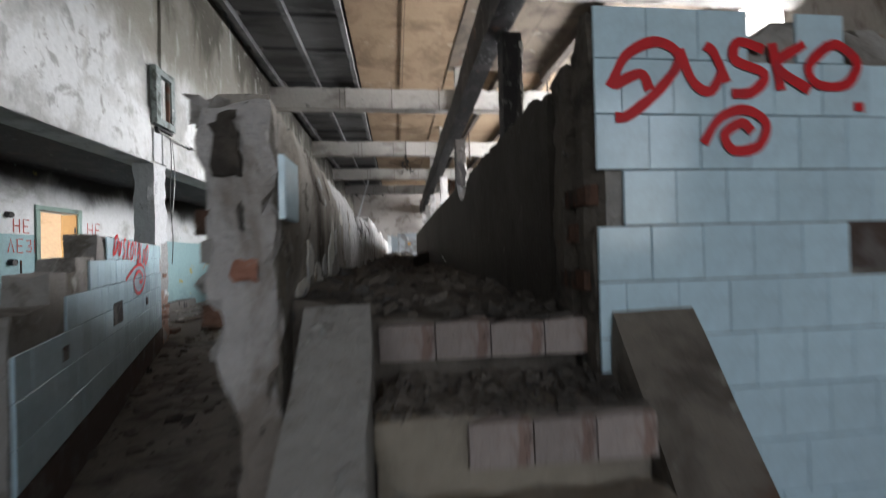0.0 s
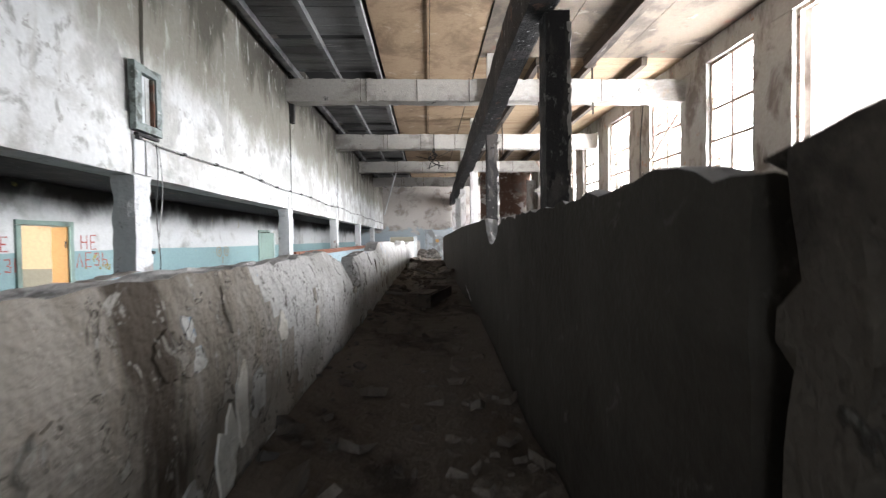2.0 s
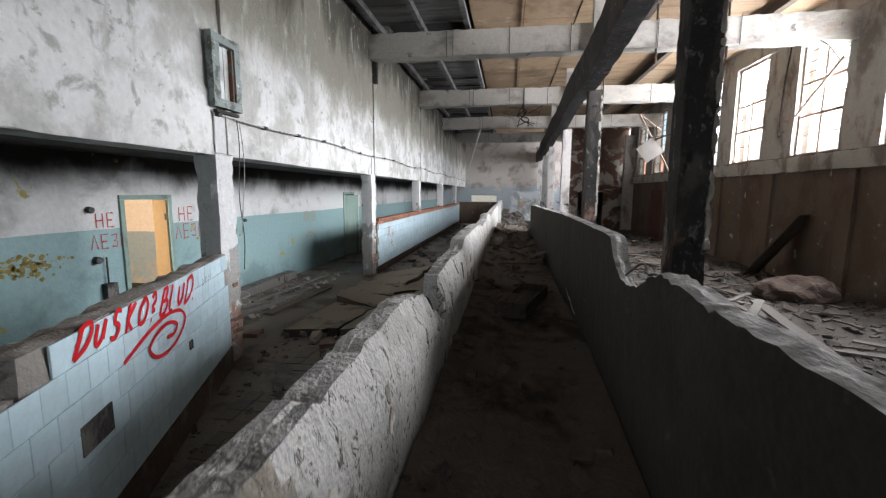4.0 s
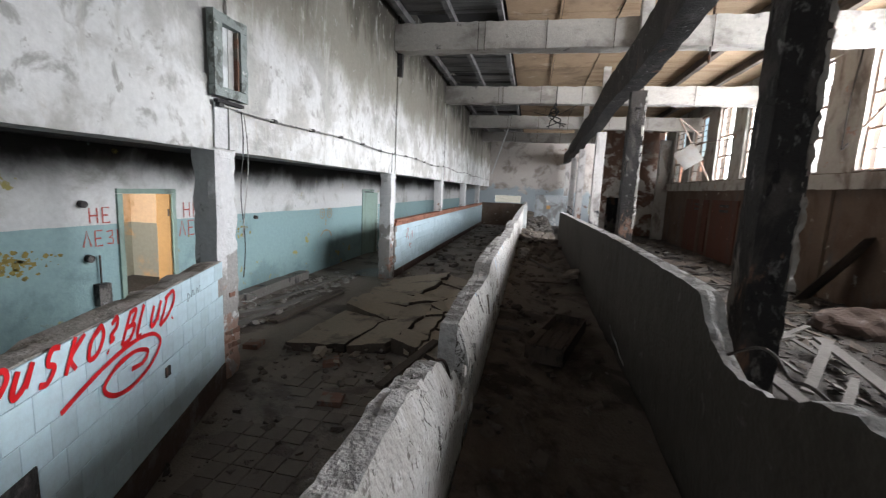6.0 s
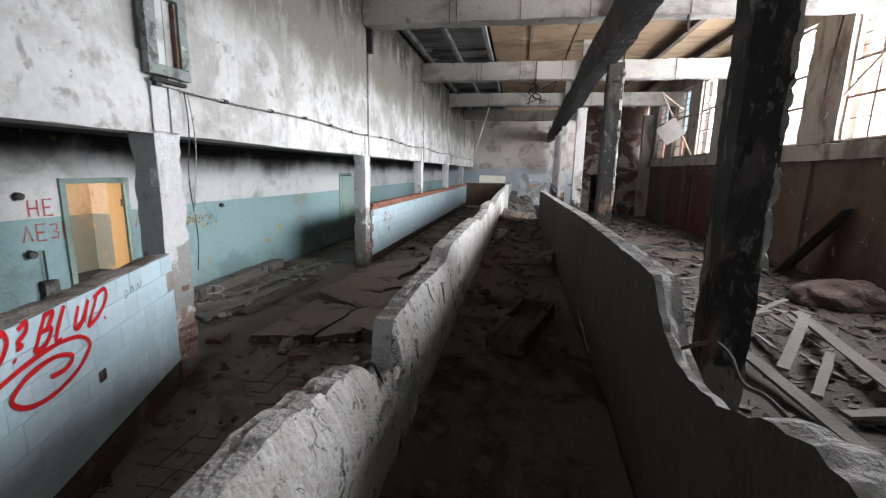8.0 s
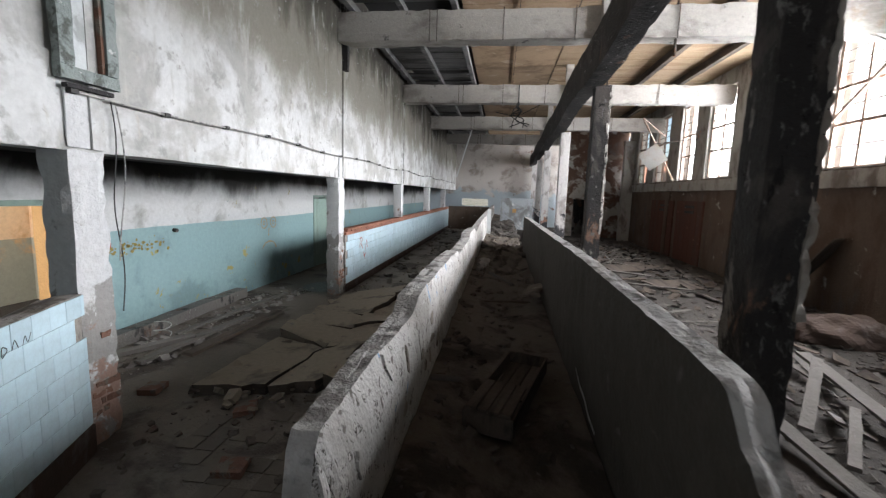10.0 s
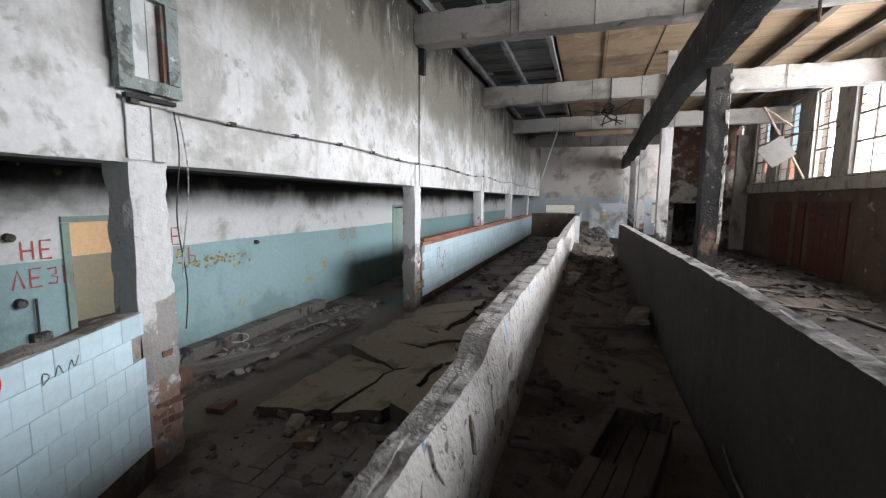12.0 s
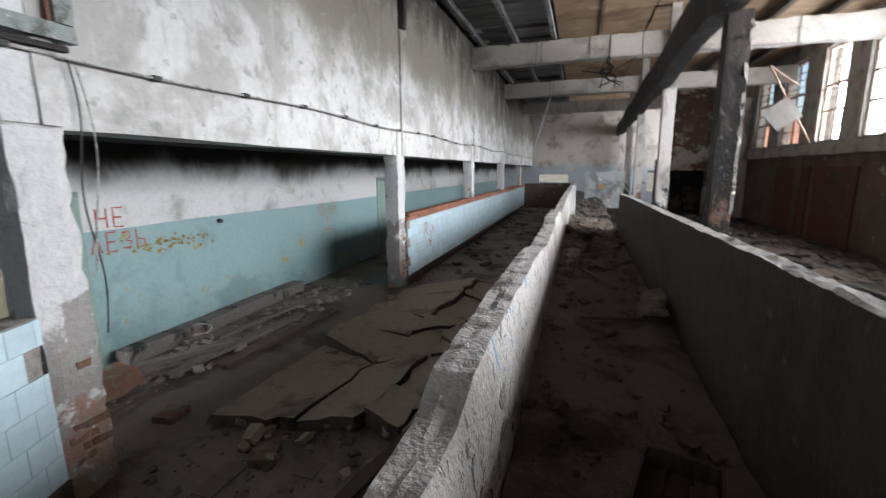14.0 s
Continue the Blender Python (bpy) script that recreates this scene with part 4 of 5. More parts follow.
for f in tall.data.polygons:
    if f.center.x < 0.3 or f.center.y > 2.34:
        f.material_index = 1
lay_tiles(tall, (0.275, 2.322, 0), (1, 0, 0), 1.72, 0.09, 2.06, 0.18,
          lambda s, z, r: not (z > 1.9 and 0.46 < s < 0.66 or z > 1.93 and s > 0.95 or s < 0.07 and 1.36 < z < 1.52 or 0.82 < s < 1.2 and 1.2 < z < 1.36), 0.5)
bm = bmesh.new()


def on_tall(u, v):
    return Vector((0.27 + (u - 0.51) * 0.754, 2.304, 1.71 + (v - 1.88) * 0.75))


painted_strokes(bm, [[(0.6, 2.0), (0.72, 2.05), (0.76, 1.98)], [(0.58, 1.99), (0.66, 2.13), (0.8, 2.19), (0.9, 2.12), (0.8, 1.98), (0.66, 1.87), (0.6, 1.86)],
                     [(0.9, 2.16), (0.96, 2.02), (1.04, 1.98), (1.1, 2.07)], [(1.02, 2.18), (1.06, 2.15), (1.12, 2.02)], [(1.3, 2.17), (1.18, 2.2), (1.16, 2.12), (1.3, 2.06), (1.24, 1.98), (1.14, 1.97)],
                     [(1.34, 2.2), (1.38, 1.99)], [(1.5, 2.2), (1.36, 2.1), (1.52, 1.99)], [(1.62, 2.2), (1.52, 2.1), (1.56, 2.02), (1.7, 2.02), (1.76, 2.12), (1.66, 2.2), (1.58, 2.17)],
                     [(1.0, 1.75), (1.08, 1.86), (1.2, 1.9), (1.3, 1.84), (1.26, 1.74), (1.14, 1.72), (1.1, 1.79), (1.18, 1.84), (1.23, 1.8)], [(1.74, 1.92), (1.79, 1.92)]], on_tall, 0.045)
part("graffiti", bm, "red_spray", tall, "red sprayed lettering with a spiral")
part("missing_tile_patch", boxes(((1.09, 2.312, 1.19), (1.47, 2.322, 1.37)), step=0.05, amp=0.005), "brown_plinth", tall, "dark patch of bare brick")

# ---- rooms behind the back wall ----
# the gap in its south wall is an unseen opening made for the lamp
structure(part("wall_orange_room", boxes(((-9.8, 7.0, 0), (-9.6, 12.0, 2.75)), ((-9.6, 11.8, 0), (-6.26, 12.0, 2.75)), ((-9.6, 6.9, 0), (-8.6, 7.1, 2.75)), ((-6.8, 6.9, 0), (-6.26, 7.1, 2.75)),
               ((-8.6, 6.9, 0), (-6.8, 7.1, 0.85)), ((-8.6, 6.9, 2.55), (-6.8, 7.1, 2.75)), step=0.6), "orange_wall"), "orange plaster room, grey-green below", "wall")
structure(part("ceiling_orange_room", boxes(((-9.8, 6.9, 2.76), (-6.26, 12.0, 2.9)), step=1), "white_board"), "pale ceiling of the side room", "ceiling")
structure(part("floor_orange_room", boxes(((-9.8, 6.9, -0.1), (-6.31, 12.0, 0.0)), step=1), "dust_floor"), "dusty floor of the side room", "floor")
# added closure behind door 2; keeps outside light out of the gap
structure(part("wall_door_closure", boxes(((-8.3, 16.2, 0), (-8.1, 19.0, 2.75)), ((-8.1, 16.2, 0), (-6.26, 16.4, 2.75)), ((-8.1, 18.8, 0), (-6.26, 19.0, 2.75)), ((-8.3, 16.2, 2.76), (-6.26, 19.0, 2.9)), ((-8.3, 16.2, -0.1), (-6.31, 19, 0)), step=0.8), "teal_paint"),
          "added closed box with teal sides that keeps the door gap dim", "wall")


def door_frame(name, y0, y1, top, material, label):
    f = tagged(new(name), label, "door frame", "", "structure")
    for nm, lo, hi in (("jamb", (-6.26, y0 - 0.07, 0), (-5.965, y0 + 0.005, top)), ("jamb", (-6.26, y1 - 0.005, 0), (-5.965, y1 + 0.07, top)), ("head", (-6.26, y0 - 0.07, top + 0.002), (-5.965, y1 + 0.07, top + 0.075))):
        part(nm, boxes((lo, hi), step=0.2, amp=0.004, chip=0.008), material, f)
    return f


door_a = door_frame("door_1", DOOR_1[0], DOOR_1[1], 2.1, "green_paint", "faded green wooden door frame around an open doorway")
door_frame("door_2", DOOR_2[0], DOOR_2[1], 2.15, "green_paint", "faded green wooden door frame with its door ajar")
lining = part("reveal_lining", boxes(((-6.255, DOOR_1[1] - 0.03, 0.002), (-6.0, DOOR_1[1] - 0.007, 2.09)), step=0.2, amp=0.004, chip=0.01), "ochre_wood", door_a, "ochre painted lining board")
for z in (0.35, 1.75):
    part("hinge", boxes(((-6.03, DOOR_1[1] - 0.04, z), (-6.005, DOOR_1[1] - 0.031, z + 0.11)), step=0.05), "iron", lining, "black iron hinge")
d = part("door_leaf", boxes(((0, -0.02, 0), (0.88, 0.02, 2.1)), step=0.2, amp=0.003), "green_paint")
d.matrix_world = pose(-6.0, DOOR_2[0] + 0.02, 0.02, 0, 0, 78)
thing(d, "faded green wooden door standing ajar", "door")
part("glazing_bead", boxes(((0.14, 0.021, 0.9), (0.74, 0.03, 1.9)), step=0.3), "teal_paint", d)
part("handle", tube([(0.8, -0.02, 1.0), (0.8, -0.07, 1.0), (0.7, -0.07, 1.0)], 0.01), "iron", d, "black door handle")
part("edge_strip", boxes(((0.875, -0.024, 0), (0.9, 0.024, 2.1)), step=0.3), "white_board", d, "pale worn edge")


def on_back(u, v):
    return Vector((BACK_X + 0.006, u, v))


def wall_writing(name, bm, material, label):
    return thing(part(name, bm, material), label, "wall writing")


for y0, h in ((7.86, 0.2), (9.38, 0.24)):
    bm = lettering(bmesh.new(), "HE", on_back, y0 + 0.1, 1.72, h, h * 0.85, 0.022, False)
    lettering(bm, "lE3b", on_back, y0, 1.42, h, h * 0.78, 0.022, False)
    wall_writing("wall_writing", bm, "red_brown_paint", "red brush letters painted on the teal wall")
bm = bmesh.new()
for cy in (14.2, 14.62):
    for r in (0.13, 0.045):
        painted_strokes(bm, [[(cy + r * math.cos(a * 0.5), 1.55 + r * math.sin(a * 0.5)) for a in range(14)]], on_back, 0.03)
painted_strokes(bm, [[(14.1, 0.92), (14.25, 1.04), (14.45, 1.08), (14.65, 1.02), (14.75, 0.9)], [(14.42, 1.4), (14.40, 1.22)]], on_back, 0.045)
wall_writing("wall_drawing", bm, "ochre_paint", "faded ochre rings and arc scrawled on the teal wall")
bm = bmesh.new()
rnd = random.Random(11)
for cx, cz, sx, sz, n in ((7.0, 1.32, 0.42, 0.13, 170), (10.35, 1.42, 0.7, 0.10, 90)):
    for i in range(n):
        u, v, r = cx + rnd.gauss(0, sx * 0.5), cz + rnd.gauss(0, sz * 0.5), rnd.uniform(0.008, 0.04)
        vs = [bm.verts.new(on_back(u + r * rnd.uniform(0.5, 1.2) * math.cos(a), v + r * rnd.uniform(0.4, 1) * math.sin(a)) + Vector((0.0004 * (i % 5), 0, 0))) for a in (0, 1.1, 2.2, 3.3, 4.4, 5.4)]
        bm.faces.new(vs)
M["ochre_scab"] = surface("ochre_scabs", (0.27, 0.22, 0.07), [((0.18, 0.15, 0.06), 9, 0.5, 0.6, U, 0, 1, 0)], 0.9, 0.3)
tagged(wall_writing("peeling_patch", bm, "ochre_scab", "ochre patch where the teal paint has scabbed off"), kind="stuff")
for y, z, r in ((7.86, 1.98, 0.045), (7.9, 1.28, 0.05), (11.3, 1.62, 0.035)):
    t = thing(part("wall_pipe_stub", tube([(BACK_X - 0.02, y, z), (BACK_X + 0.07, y, z - 0.01)], r, 10), "burnt"), "short black pipe stub in the teal wall", "pipe", "pipe stubs")
t = thing(part("socket_box", boxes(((BACK_X + 0.002, 7.95, 0.62), (BACK_X + 0.1, 8.12, 0.92)), step=0.06, amp=0.005, chip=0.01), "burnt"), "blackened metal switch box on the teal wall", "switch box")
part("conduit", tube([(BACK_X + 0.04, 8.03, 0.92), (BACK_X + 0.04, 8.03, 1.3)], 0.012), "iron", t)

# ---- on the west wall ----
f = tagged(new("wall_cabinet_frame"), "peeling grey wooden cabinet frame left open on the wall", "cabinet frame")
FY0, FY1, FZ0, FZ1 = 7.56, 8.1, 3.24, 4.1
for nm, lo, hi in (("rail", (FY0, FZ0), (FY1, FZ0 + 0.11)), ("rail", (FY0, FZ1 - 0.11), (FY1, FZ1)), ("stile", (FY0 + 0.002, FZ0 + 0.11), (FY0 + 0.13, FZ1 - 0.11)), ("stile", (FY1 - 0.12, FZ0 + 0.11), (FY1 - 0.002, FZ1 - 0.11))):
    part(nm, boxes(((-3.852, lo[0], lo[1]), (-3.765, hi[0], hi[1])), step=0.08, amp=0.006, chip=0.012), "frame_grey", f)
part("back_panel", boxes(((-3.876, FY0 + 0.1, FZ0 + 0.1), (-3.846, FY1 - 0.1, FZ1 - 0.1)), step=0.2), "white_board", f, "pale back board")
part("inner_edge", boxes(((-3.845, FY1 - 0.15, FZ0 + 0.12), (-3.79, FY1 - 0.122, FZ1 - 0.12)), step=0.1, amp=0.004), "dusty_brick", f, "rusty inner edge")
part("bracket", boxes(((-3.84, FY0 + 0.06, FZ0 - 0.06), (-3.785, FY1 - 0.05, FZ0 - 0.025)), step=0.1, amp=0.006), "burnt", f, "black iron bracket")

pts = [(-3.825, y, 3.18 + 0.03 * math.sin(y * 1.3) - 0.02 * math.sin(math.pi * ((y - 8) % 6) / 6)) for y in np.arange(7.7, 37.5, 0.5)]
c = thing(part("wall_cable", tube(pts, 0.012, 6), "pale_wire"), "pale cable with black clips running along the wall", "cable")
for i, p in enumerate(pts[::2]):
    part("clip", boxes(((-3.87, p[1] - 0.035, p[2] - 0.018), (-3.802, p[1] + 0.035, p[2] + 0.02)), step=0.1), "cable", c)
pts = [(-3.84, 8.06 + 0.03 * math.sin(k * 0.7), 3.15 - 0.14 * k) for k in range(15)]
thing(part("hanging_wire", tube(smooth_line(pts, 3), 0.006, 5), "cable"), "black wire hanging down beside the pillar", "wire", "hanging wires")
pts = [(-3.83, 8.1 + 0.06 * math.sin(0.5 * k), 3.12 - 0.16 * k) for k in range(10)]
thing(part("hanging_wire", tube(smooth_line(pts, 3), 0.007, 5), "pale_wire"), "grey wire looping beside the pillar", "wire", "hanging wires")
for y in (14.0, 2.0):
    thing(part("drain_stub", boxes(((-3.87, y - 0.17, 5.0), (-3.74, y - 0.06, 6.2)), step=0.2, amp=0.01, chip=0.01), "burnt"), "charred timber stub fixed under the ceiling", "stub")

# ---- windows and outside ----


def window(k, y0, y1, missing):
    w = tagged(new("window_%d" % k), "tall window with chipped frame, broken panes and thin glazing bars", "window", "", "structure")
    x = WALL_E + 0.14
    mid = (y0 + y1) / 2
    t1, t2 = SILL + 0.95, SILL + 1.75

    def bar(nm, ya, yb, za, zb, d=0.035, mat="window_paint"):
        return part(nm, boxes(((x - d, ya, za), (x + d, yb, zb)), step=0.3, amp=0.004, chip=0.006), mat, w)
    fr = bar("frame", y0, y0 + 0.07, SILL, HEAD)
    bar("frame", y1 - 0.07, y1, SILL, HEAD)
    bar("frame", y0 + 0.07, y1 - 0.07, SILL, SILL + 0.07), bar("frame", y0 + 0.07, y1 - 0.07, HEAD - 0.07, HEAD)
    if k > 1:
        bar("mullion", mid - 0.035, mid + 0.035, SILL + 0.07, HEAD - 0.07, 0.03)
    for t in (t1, t2) if k > 1 else ():
        bar("transom", y0 + 0.07, mid - 0.036, t, t + 0.07, 0.03), bar("transom", mid + 0.036, y1 - 0.07, t, t + 0.07, 0.03)
    for z in (SILL + 0.5, t1 + 0.42, t2 + 0.3, t2 + 0.55, t2 + 0.8) if k > 1 else ():
        part("glazing_bar", boxes(((x - 0.01, y0 + 0.07, z), (x + 0.01, mid - 0.04, z + 0.02)), ((x - 0.01, mid + 0.04, z), (x + 0.01, y1 - 0.07, z + 0.02)), step=0.5), "iron", fr)
    rnd = random.Random(k)
    n = 0
    for ya, yb in ((y0 + 0.07, mid - 0.035), (mid + 0.035, y1 - 0.07)):
        for za, zb in ((SILL + 0.07, t1), (t1 + 0.07, t2), (t2 + 0.07, HEAD - 0.07)):
            if k > 1 and rnd.random() > missing:
                o = part("pane", boxes(((x + 0.012, ya, za), (x + 0.016, yb, zb)), step=2), "glass", fr)
                o.visible_shadow = False
            n += 1
    part("sill", boxes(((WALL_E - 0.05, y0 + 0.01, SILL + 0.001), (WALL_E + 0.1, y1 - 0.01, SILL + 0.03)), step=0.15, amp=0.006, chip=0.02), "pier_plaster", w)


# numbers 12 and 13 are the added, unseen ones
for k, (y0, y1) in enumerate(WINDOWS):
    window(k + 1 if k < 8 else k + 4, y0, y1, 0.7 if k != 3 else 0.4)
for k, (x0, x1) in enumerate(SOUTH):
    w = tagged(new("window_%d" % (k + 9)), "tall multi-pane window in the south wall", "window", "", "structure")
    for i in range(5):
        xx = x0 + (x1 - x0) * i / 4
        part("glazing_bar", boxes(((xx - 0.025, -4.18, 1.2), (xx + 0.025, -4.12, 4.3)), step=1), "window_paint", w)
    for i in range(6):
        z = 1.2 + 3.1 * i / 5
        part("glazing_bar", boxes(((x0, -4.17, z - 0.025), (x1, -4.13, z + 0.025)), step=1), "window_paint", w)
t = tagged(new("fallen_window"), "broken window sash hanging askew in front of a window", "window sash")
part("stile", tube([(5.3, 23.3, 5.7), (6.84, 23.75, 3.24)], 0.035, 6), "window_paint", t)
part("stile", tube([(5.3, 23.3, 5.7), (6.3, 23.6, 5.05)], 0.03, 6), "window_paint", t)
bm = bmesh.new()
vs = [bm.verts.new(p) for p in ((5.2, 23.25, 4.2), (5.75, 23.4, 3.6), (6.5, 23.6, 4.1), (5.95, 23.45, 4.75))]
bm.faces.new(vs)
bmesh.ops.solidify(bm, geom=bm.faces[:], thickness=0.012)
part("panel", bm, "sheet", t, "pale torn panel")
thing(part("window_rod", tube([(5.4, 22.2, 4.55), (6.93, 22.0, 4.75)], 0.015, 6), "iron"), "thin iron stay rod by the window", "rod", "stay rods")
thing(part("window_rod", tube([(6.98, 15.46, 4.25), (6.98, 14.0, 5.3)], 0.045, 6), "window_paint"), "slanting broken sash bar across a window", "rod", "stay rods")
thing(part("hanging_hose", tube(smooth_line([(6.945, 15.9, 6.1), (6.85, 15.88, 5.0), (6.85, 15.9, 4.0), (6.8, 15.8, 3.75), (6.82, 15.65, 3.9)], 5), 0.018, 6), "cable"), "black hose hanging beside a window", "hose")
for y, n in ((6.9, 0), (10.7, 1), (13.3, 2), (16.2, 3), (19.1, 4), (24.3, 5)):
    structure(part("pilaster", boxes(((WALL_E - 0.09, y - 0.2, 0), (WALL_E - 0.004, y + 0.2, SILL - 0.43)), step=0.2, amp=0.01, chip=0.02), "east_plaster"), "brown plaster pilaster below the windows", "pilaster")

structure(part("ground", boxes(((-400, -400, -0.9), (400, 400, -0.5)), step=100), "ground"), "dry ground outside", "ground")
bld = tagged(new("brick_building"), "long red brick building across the yard", "building")
part("wall", boxes(((17, 20, -0.5), (23, 70, 6.6)), step=3), "far_brick", bld)
part("roof", boxes(((16.7, 19.7, 6.6), (23.3, 70.3, 6.9)), step=5), "roof", bld)
for i in range(9):
    w = part("window", boxes(((16.96, 23 + i * 5, 3.4), (17.02, 24.6 + i * 5, 5.4)), step=3), "iron", bld)

structure(part("backdrop", boxes(((9.0, 5.0, 1.0), (9.05, 29.2, 16.0)), step=8), "sky_glow"), "plain white overcast sky beyond the windows", "sky")

# doors and boards on the east wall
for y0, y1 in ((20.9, 23.2), (23.6, 26.2)):
    d = tagged(new("red_double_door"), "rusty red painted board door in the brown wall", "door", "red doors")
    n = 5
    for i in range(n):
        a, b = y0 + (y1 - y0) * i / n, y0 + (y1 - y0) * (i + 1) / n
        brd = part("board", boxes(((WALL_E - 0.06, a, 0.02), (WALL_E - 0.004, b - 0.012, 2.42)), step=0.4, amp=0.004, chip=0.006), "red_door", d)
    for z in (1.95, 2.15):
        part("vent_slot", boxes(((WALL_E - 0.072, y0 + 0.7, z), (WALL_E - 0.062, y0 + 1.5, z + 0.1)), step=1), "burnt", brd, "black vent slot")
plank("leaning_board", (6.2, 15.3, 0.1), (6.84, 14.4, 1.75), 0.75, 0.03, "wood_dark", "dark wide board leaning on the brown wall", "board")

# ---- hanging things ----
t = tagged(new("hanging_cable_tangle"), "black cable tangle hanging from a cross beam", "cable")
for i in range(5):
    rnd = random.Random(i)
    pts = [(0.14 + rnd.uniform(-0.2, 0.2) * k * 0.4, 19.52 + rnd.uniform(-0.05, 0.05), 5.55 - 0.16 * k * rnd.uniform(0.7, 1.1)) for k in range(6)]
    part("strand", tube(smooth_line(pts, 4), 0.018, 5), "cable", t)
part("strand", tube([(-0.6, 19.52, 5.2), (0.1, 19.5, 5.05), (0.85, 19.52, 5.45)], 0.012, 5), "cable", t)
part("strand", tube([(0.14, 19.54, 6.1), (0.14, 19.54, 5.2)], 0.02, 5), "cable", t)
thing(part("hanging_lath", boxes(((-0.03, -0.015, -3.0), (0.03, 0.015, 0)), step=0.3, amp=0.004), "white_board"), "pale lath hanging from a cross beam", "lath").matrix_world = Matrix.Translation((-1.87, 25.85, 5.53)) @ (Vector((-0.9, 1.9, -2.33)).to_track_quat("-Z", "Y").to_matrix().to_4x4())
for x, y, z in ((2.9, 13.7, 6.5), (4.4, 13.72, 6.5), (2.9, 19.3, 6.5)):
    thing(part("hanging_rod", tube([(x, y, z), (x + 0.02, y, z - 1.3)], 0.025, 6), "iron"), "thin rusty rod hanging from the roof", "rod", "hanging rods")
thing(part("hanging_wire", tube(smooth_line([(6.2, 13.6, 5.53), (5.95, 12.9, 5.2), (5.75, 12.2, 4.7)], 6), 0.012, 5), "pale_wire"), "pale wire hanging by the windows", "wire", "hanging wires")

# ---- west passage: broken slabs, planks, rubbish ----
rnd = random.Random(21)
XS, YS = [-3.66, -2.84, -2.2, -1.86, -1.5, -1.22, -0.97], [8.75, 10.45, 11.2, 12.0, 12.9, 13.9]
NEAR = [-0.05, 0.1, 0.35, 0.2, -0.05, -0.3, -0.4]
grid = {(i, j): (x + rnd.uniform(-0.1, 0.1) + 0.09 * j * (0 < i < 5), y + (NEAR[i] if j == 0 else rnd.uniform(-0.35, 0.35) + 0.03 * i)) for i, x in enumerate(XS) for j, y in enumerate(YS)}
for i in range(len(XS) - 1):
    for j in range(len(YS) - 1):
        whole = [grid[i, j], grid[i + 1, j], grid[i + 1, j + 1], grid[i, j + 1]]
        cuts = (0.0, 1.0) if i < 2 else (0.0, rnd.uniform(0.35, 0.65), 1.0)
        for c0, c1 in zip(cuts, cuts[1:]):
            q = [tuple(whole[m][x] + (whole[n][x] - whole[m][x]) * c for x in (0, 1)) for m, n, c in ((0, 3, c0), (1, 2, c0), (1, 2, c1), (0, 3, c1))]
            cx, cy = sum(p[0] for p in q) / 4, sum(p[1] for p in q) / 4
            ring = []
            for k in range(4):
                (ax, ay), (bx, by) = q[k], q[(k + 1) % 4]
                for s in range(6):
                    f = s / 6
                    px, py = ax + (bx - ax) * f, ay + (by - ay) * f
                    w = 0.09 * noise.noise(Vector((px * 4, py * 4, 3))) + 0.03 * noise.noise(Vector((px * 13, py * 13, 6)))
                    px, py = px + w, py - w
                    ring.append((cx + (px - cx) * (0.965 if i < 2 else 0.93), cy + (py - cy) * 0.965))
            bm = bmesh.new()
            tx, ty, h = rnd.uniform(-0.13, 0.13), rnd.uniform(-0.03, 0.03), 0.16 + 0.012 * i * (j > 0) + rnd.uniform(-0.035, 0.05)
            top = [bm.verts.new((x - cx, y - cy, h + (x - cx) * tx + (y - cy) * ty + 0.006 * noise.noise(Vector((x * 9, y * 9, 0))))) for x, y in ring]
            low = [bm.verts.new(((x - cx) * 0.97, (y - cy) * 0.97, 0.004)) for x, y in ring]
            bm.faces.new(top), bm.faces.new(list(reversed(low)))
            for k in range(len(ring)):
                f = bm.faces.new((low[k], low[(k + 1) % len(ring)], top[(k + 1) % len(ring)], top[k]))
                f.material_index = 1
            ob = part("broken_slab", bm, "slab")
            ob.data.materials.append(M["wood_dark"])
            ob.location = (cx, cy, 0)
            thing(ob, "cracked dusty floor slab lifted and broken", "slab", "broken slabs")
plank("long_timber", (-5.8, 9.4, 0.11), (-5.84, 13.0, 0.11), 0.26, 0.2, "burnt", "heavy dark timber lying along the teal wall", "timber", amp=0.015)
for a, b, w, t, mat, lab in (((-4.95, 9.3, 0.06), (-4.75, 11.6, 0.07), 0.14, 0.05, "wood_grey", "grey plank lying on the dusty floor"), ((-4.55, 9.7, 0.05), (-4.4, 12.0, 0.05), 0.2, 0.05, "wood_dark", "dark wide plank lying on the floor"),
                             ((-5.3, 10.4, 0.06), (-4.95, 13.3, 0.08), 0.1, 0.04, "wood_grey", "pale lath lying by the teal wall"), ((-5.5, 9.0, 0.12), (-4.9, 10.3, 0.1), 0.16, 0.06, "wood_grey", "short grey plank on rubbish"),
                             ((-2.05, 8.0, 0.05), (-1.65, 9.3, 0.2), 0.13, 0.05, "wood_dark", "dark plank propped on broken slabs")):
    plank("plank", a, b, w, t, mat, lab, "plank", 0, "loose planks")
thing(part("concrete_block", boxes(((-5.6, 8.35, 0.002), (-5.1, 9.2, 0.2)), step=0.1, amp=0.02, chip=0.04), "dusty_brick"), "broken lump of old brickwork on the floor", "brick lump")
bm = bmesh.new()
vs = [bm.verts.new((-4.55 + 0.5 * math.cos(a * 0.2618) * (1 + 0.1 * noise.noise(Vector((a, 1, 1)))), 14.45 + 0.6 * math.sin(a * 0.2618), 0.006)) for a in range(24)]
bm.faces.new(vs)
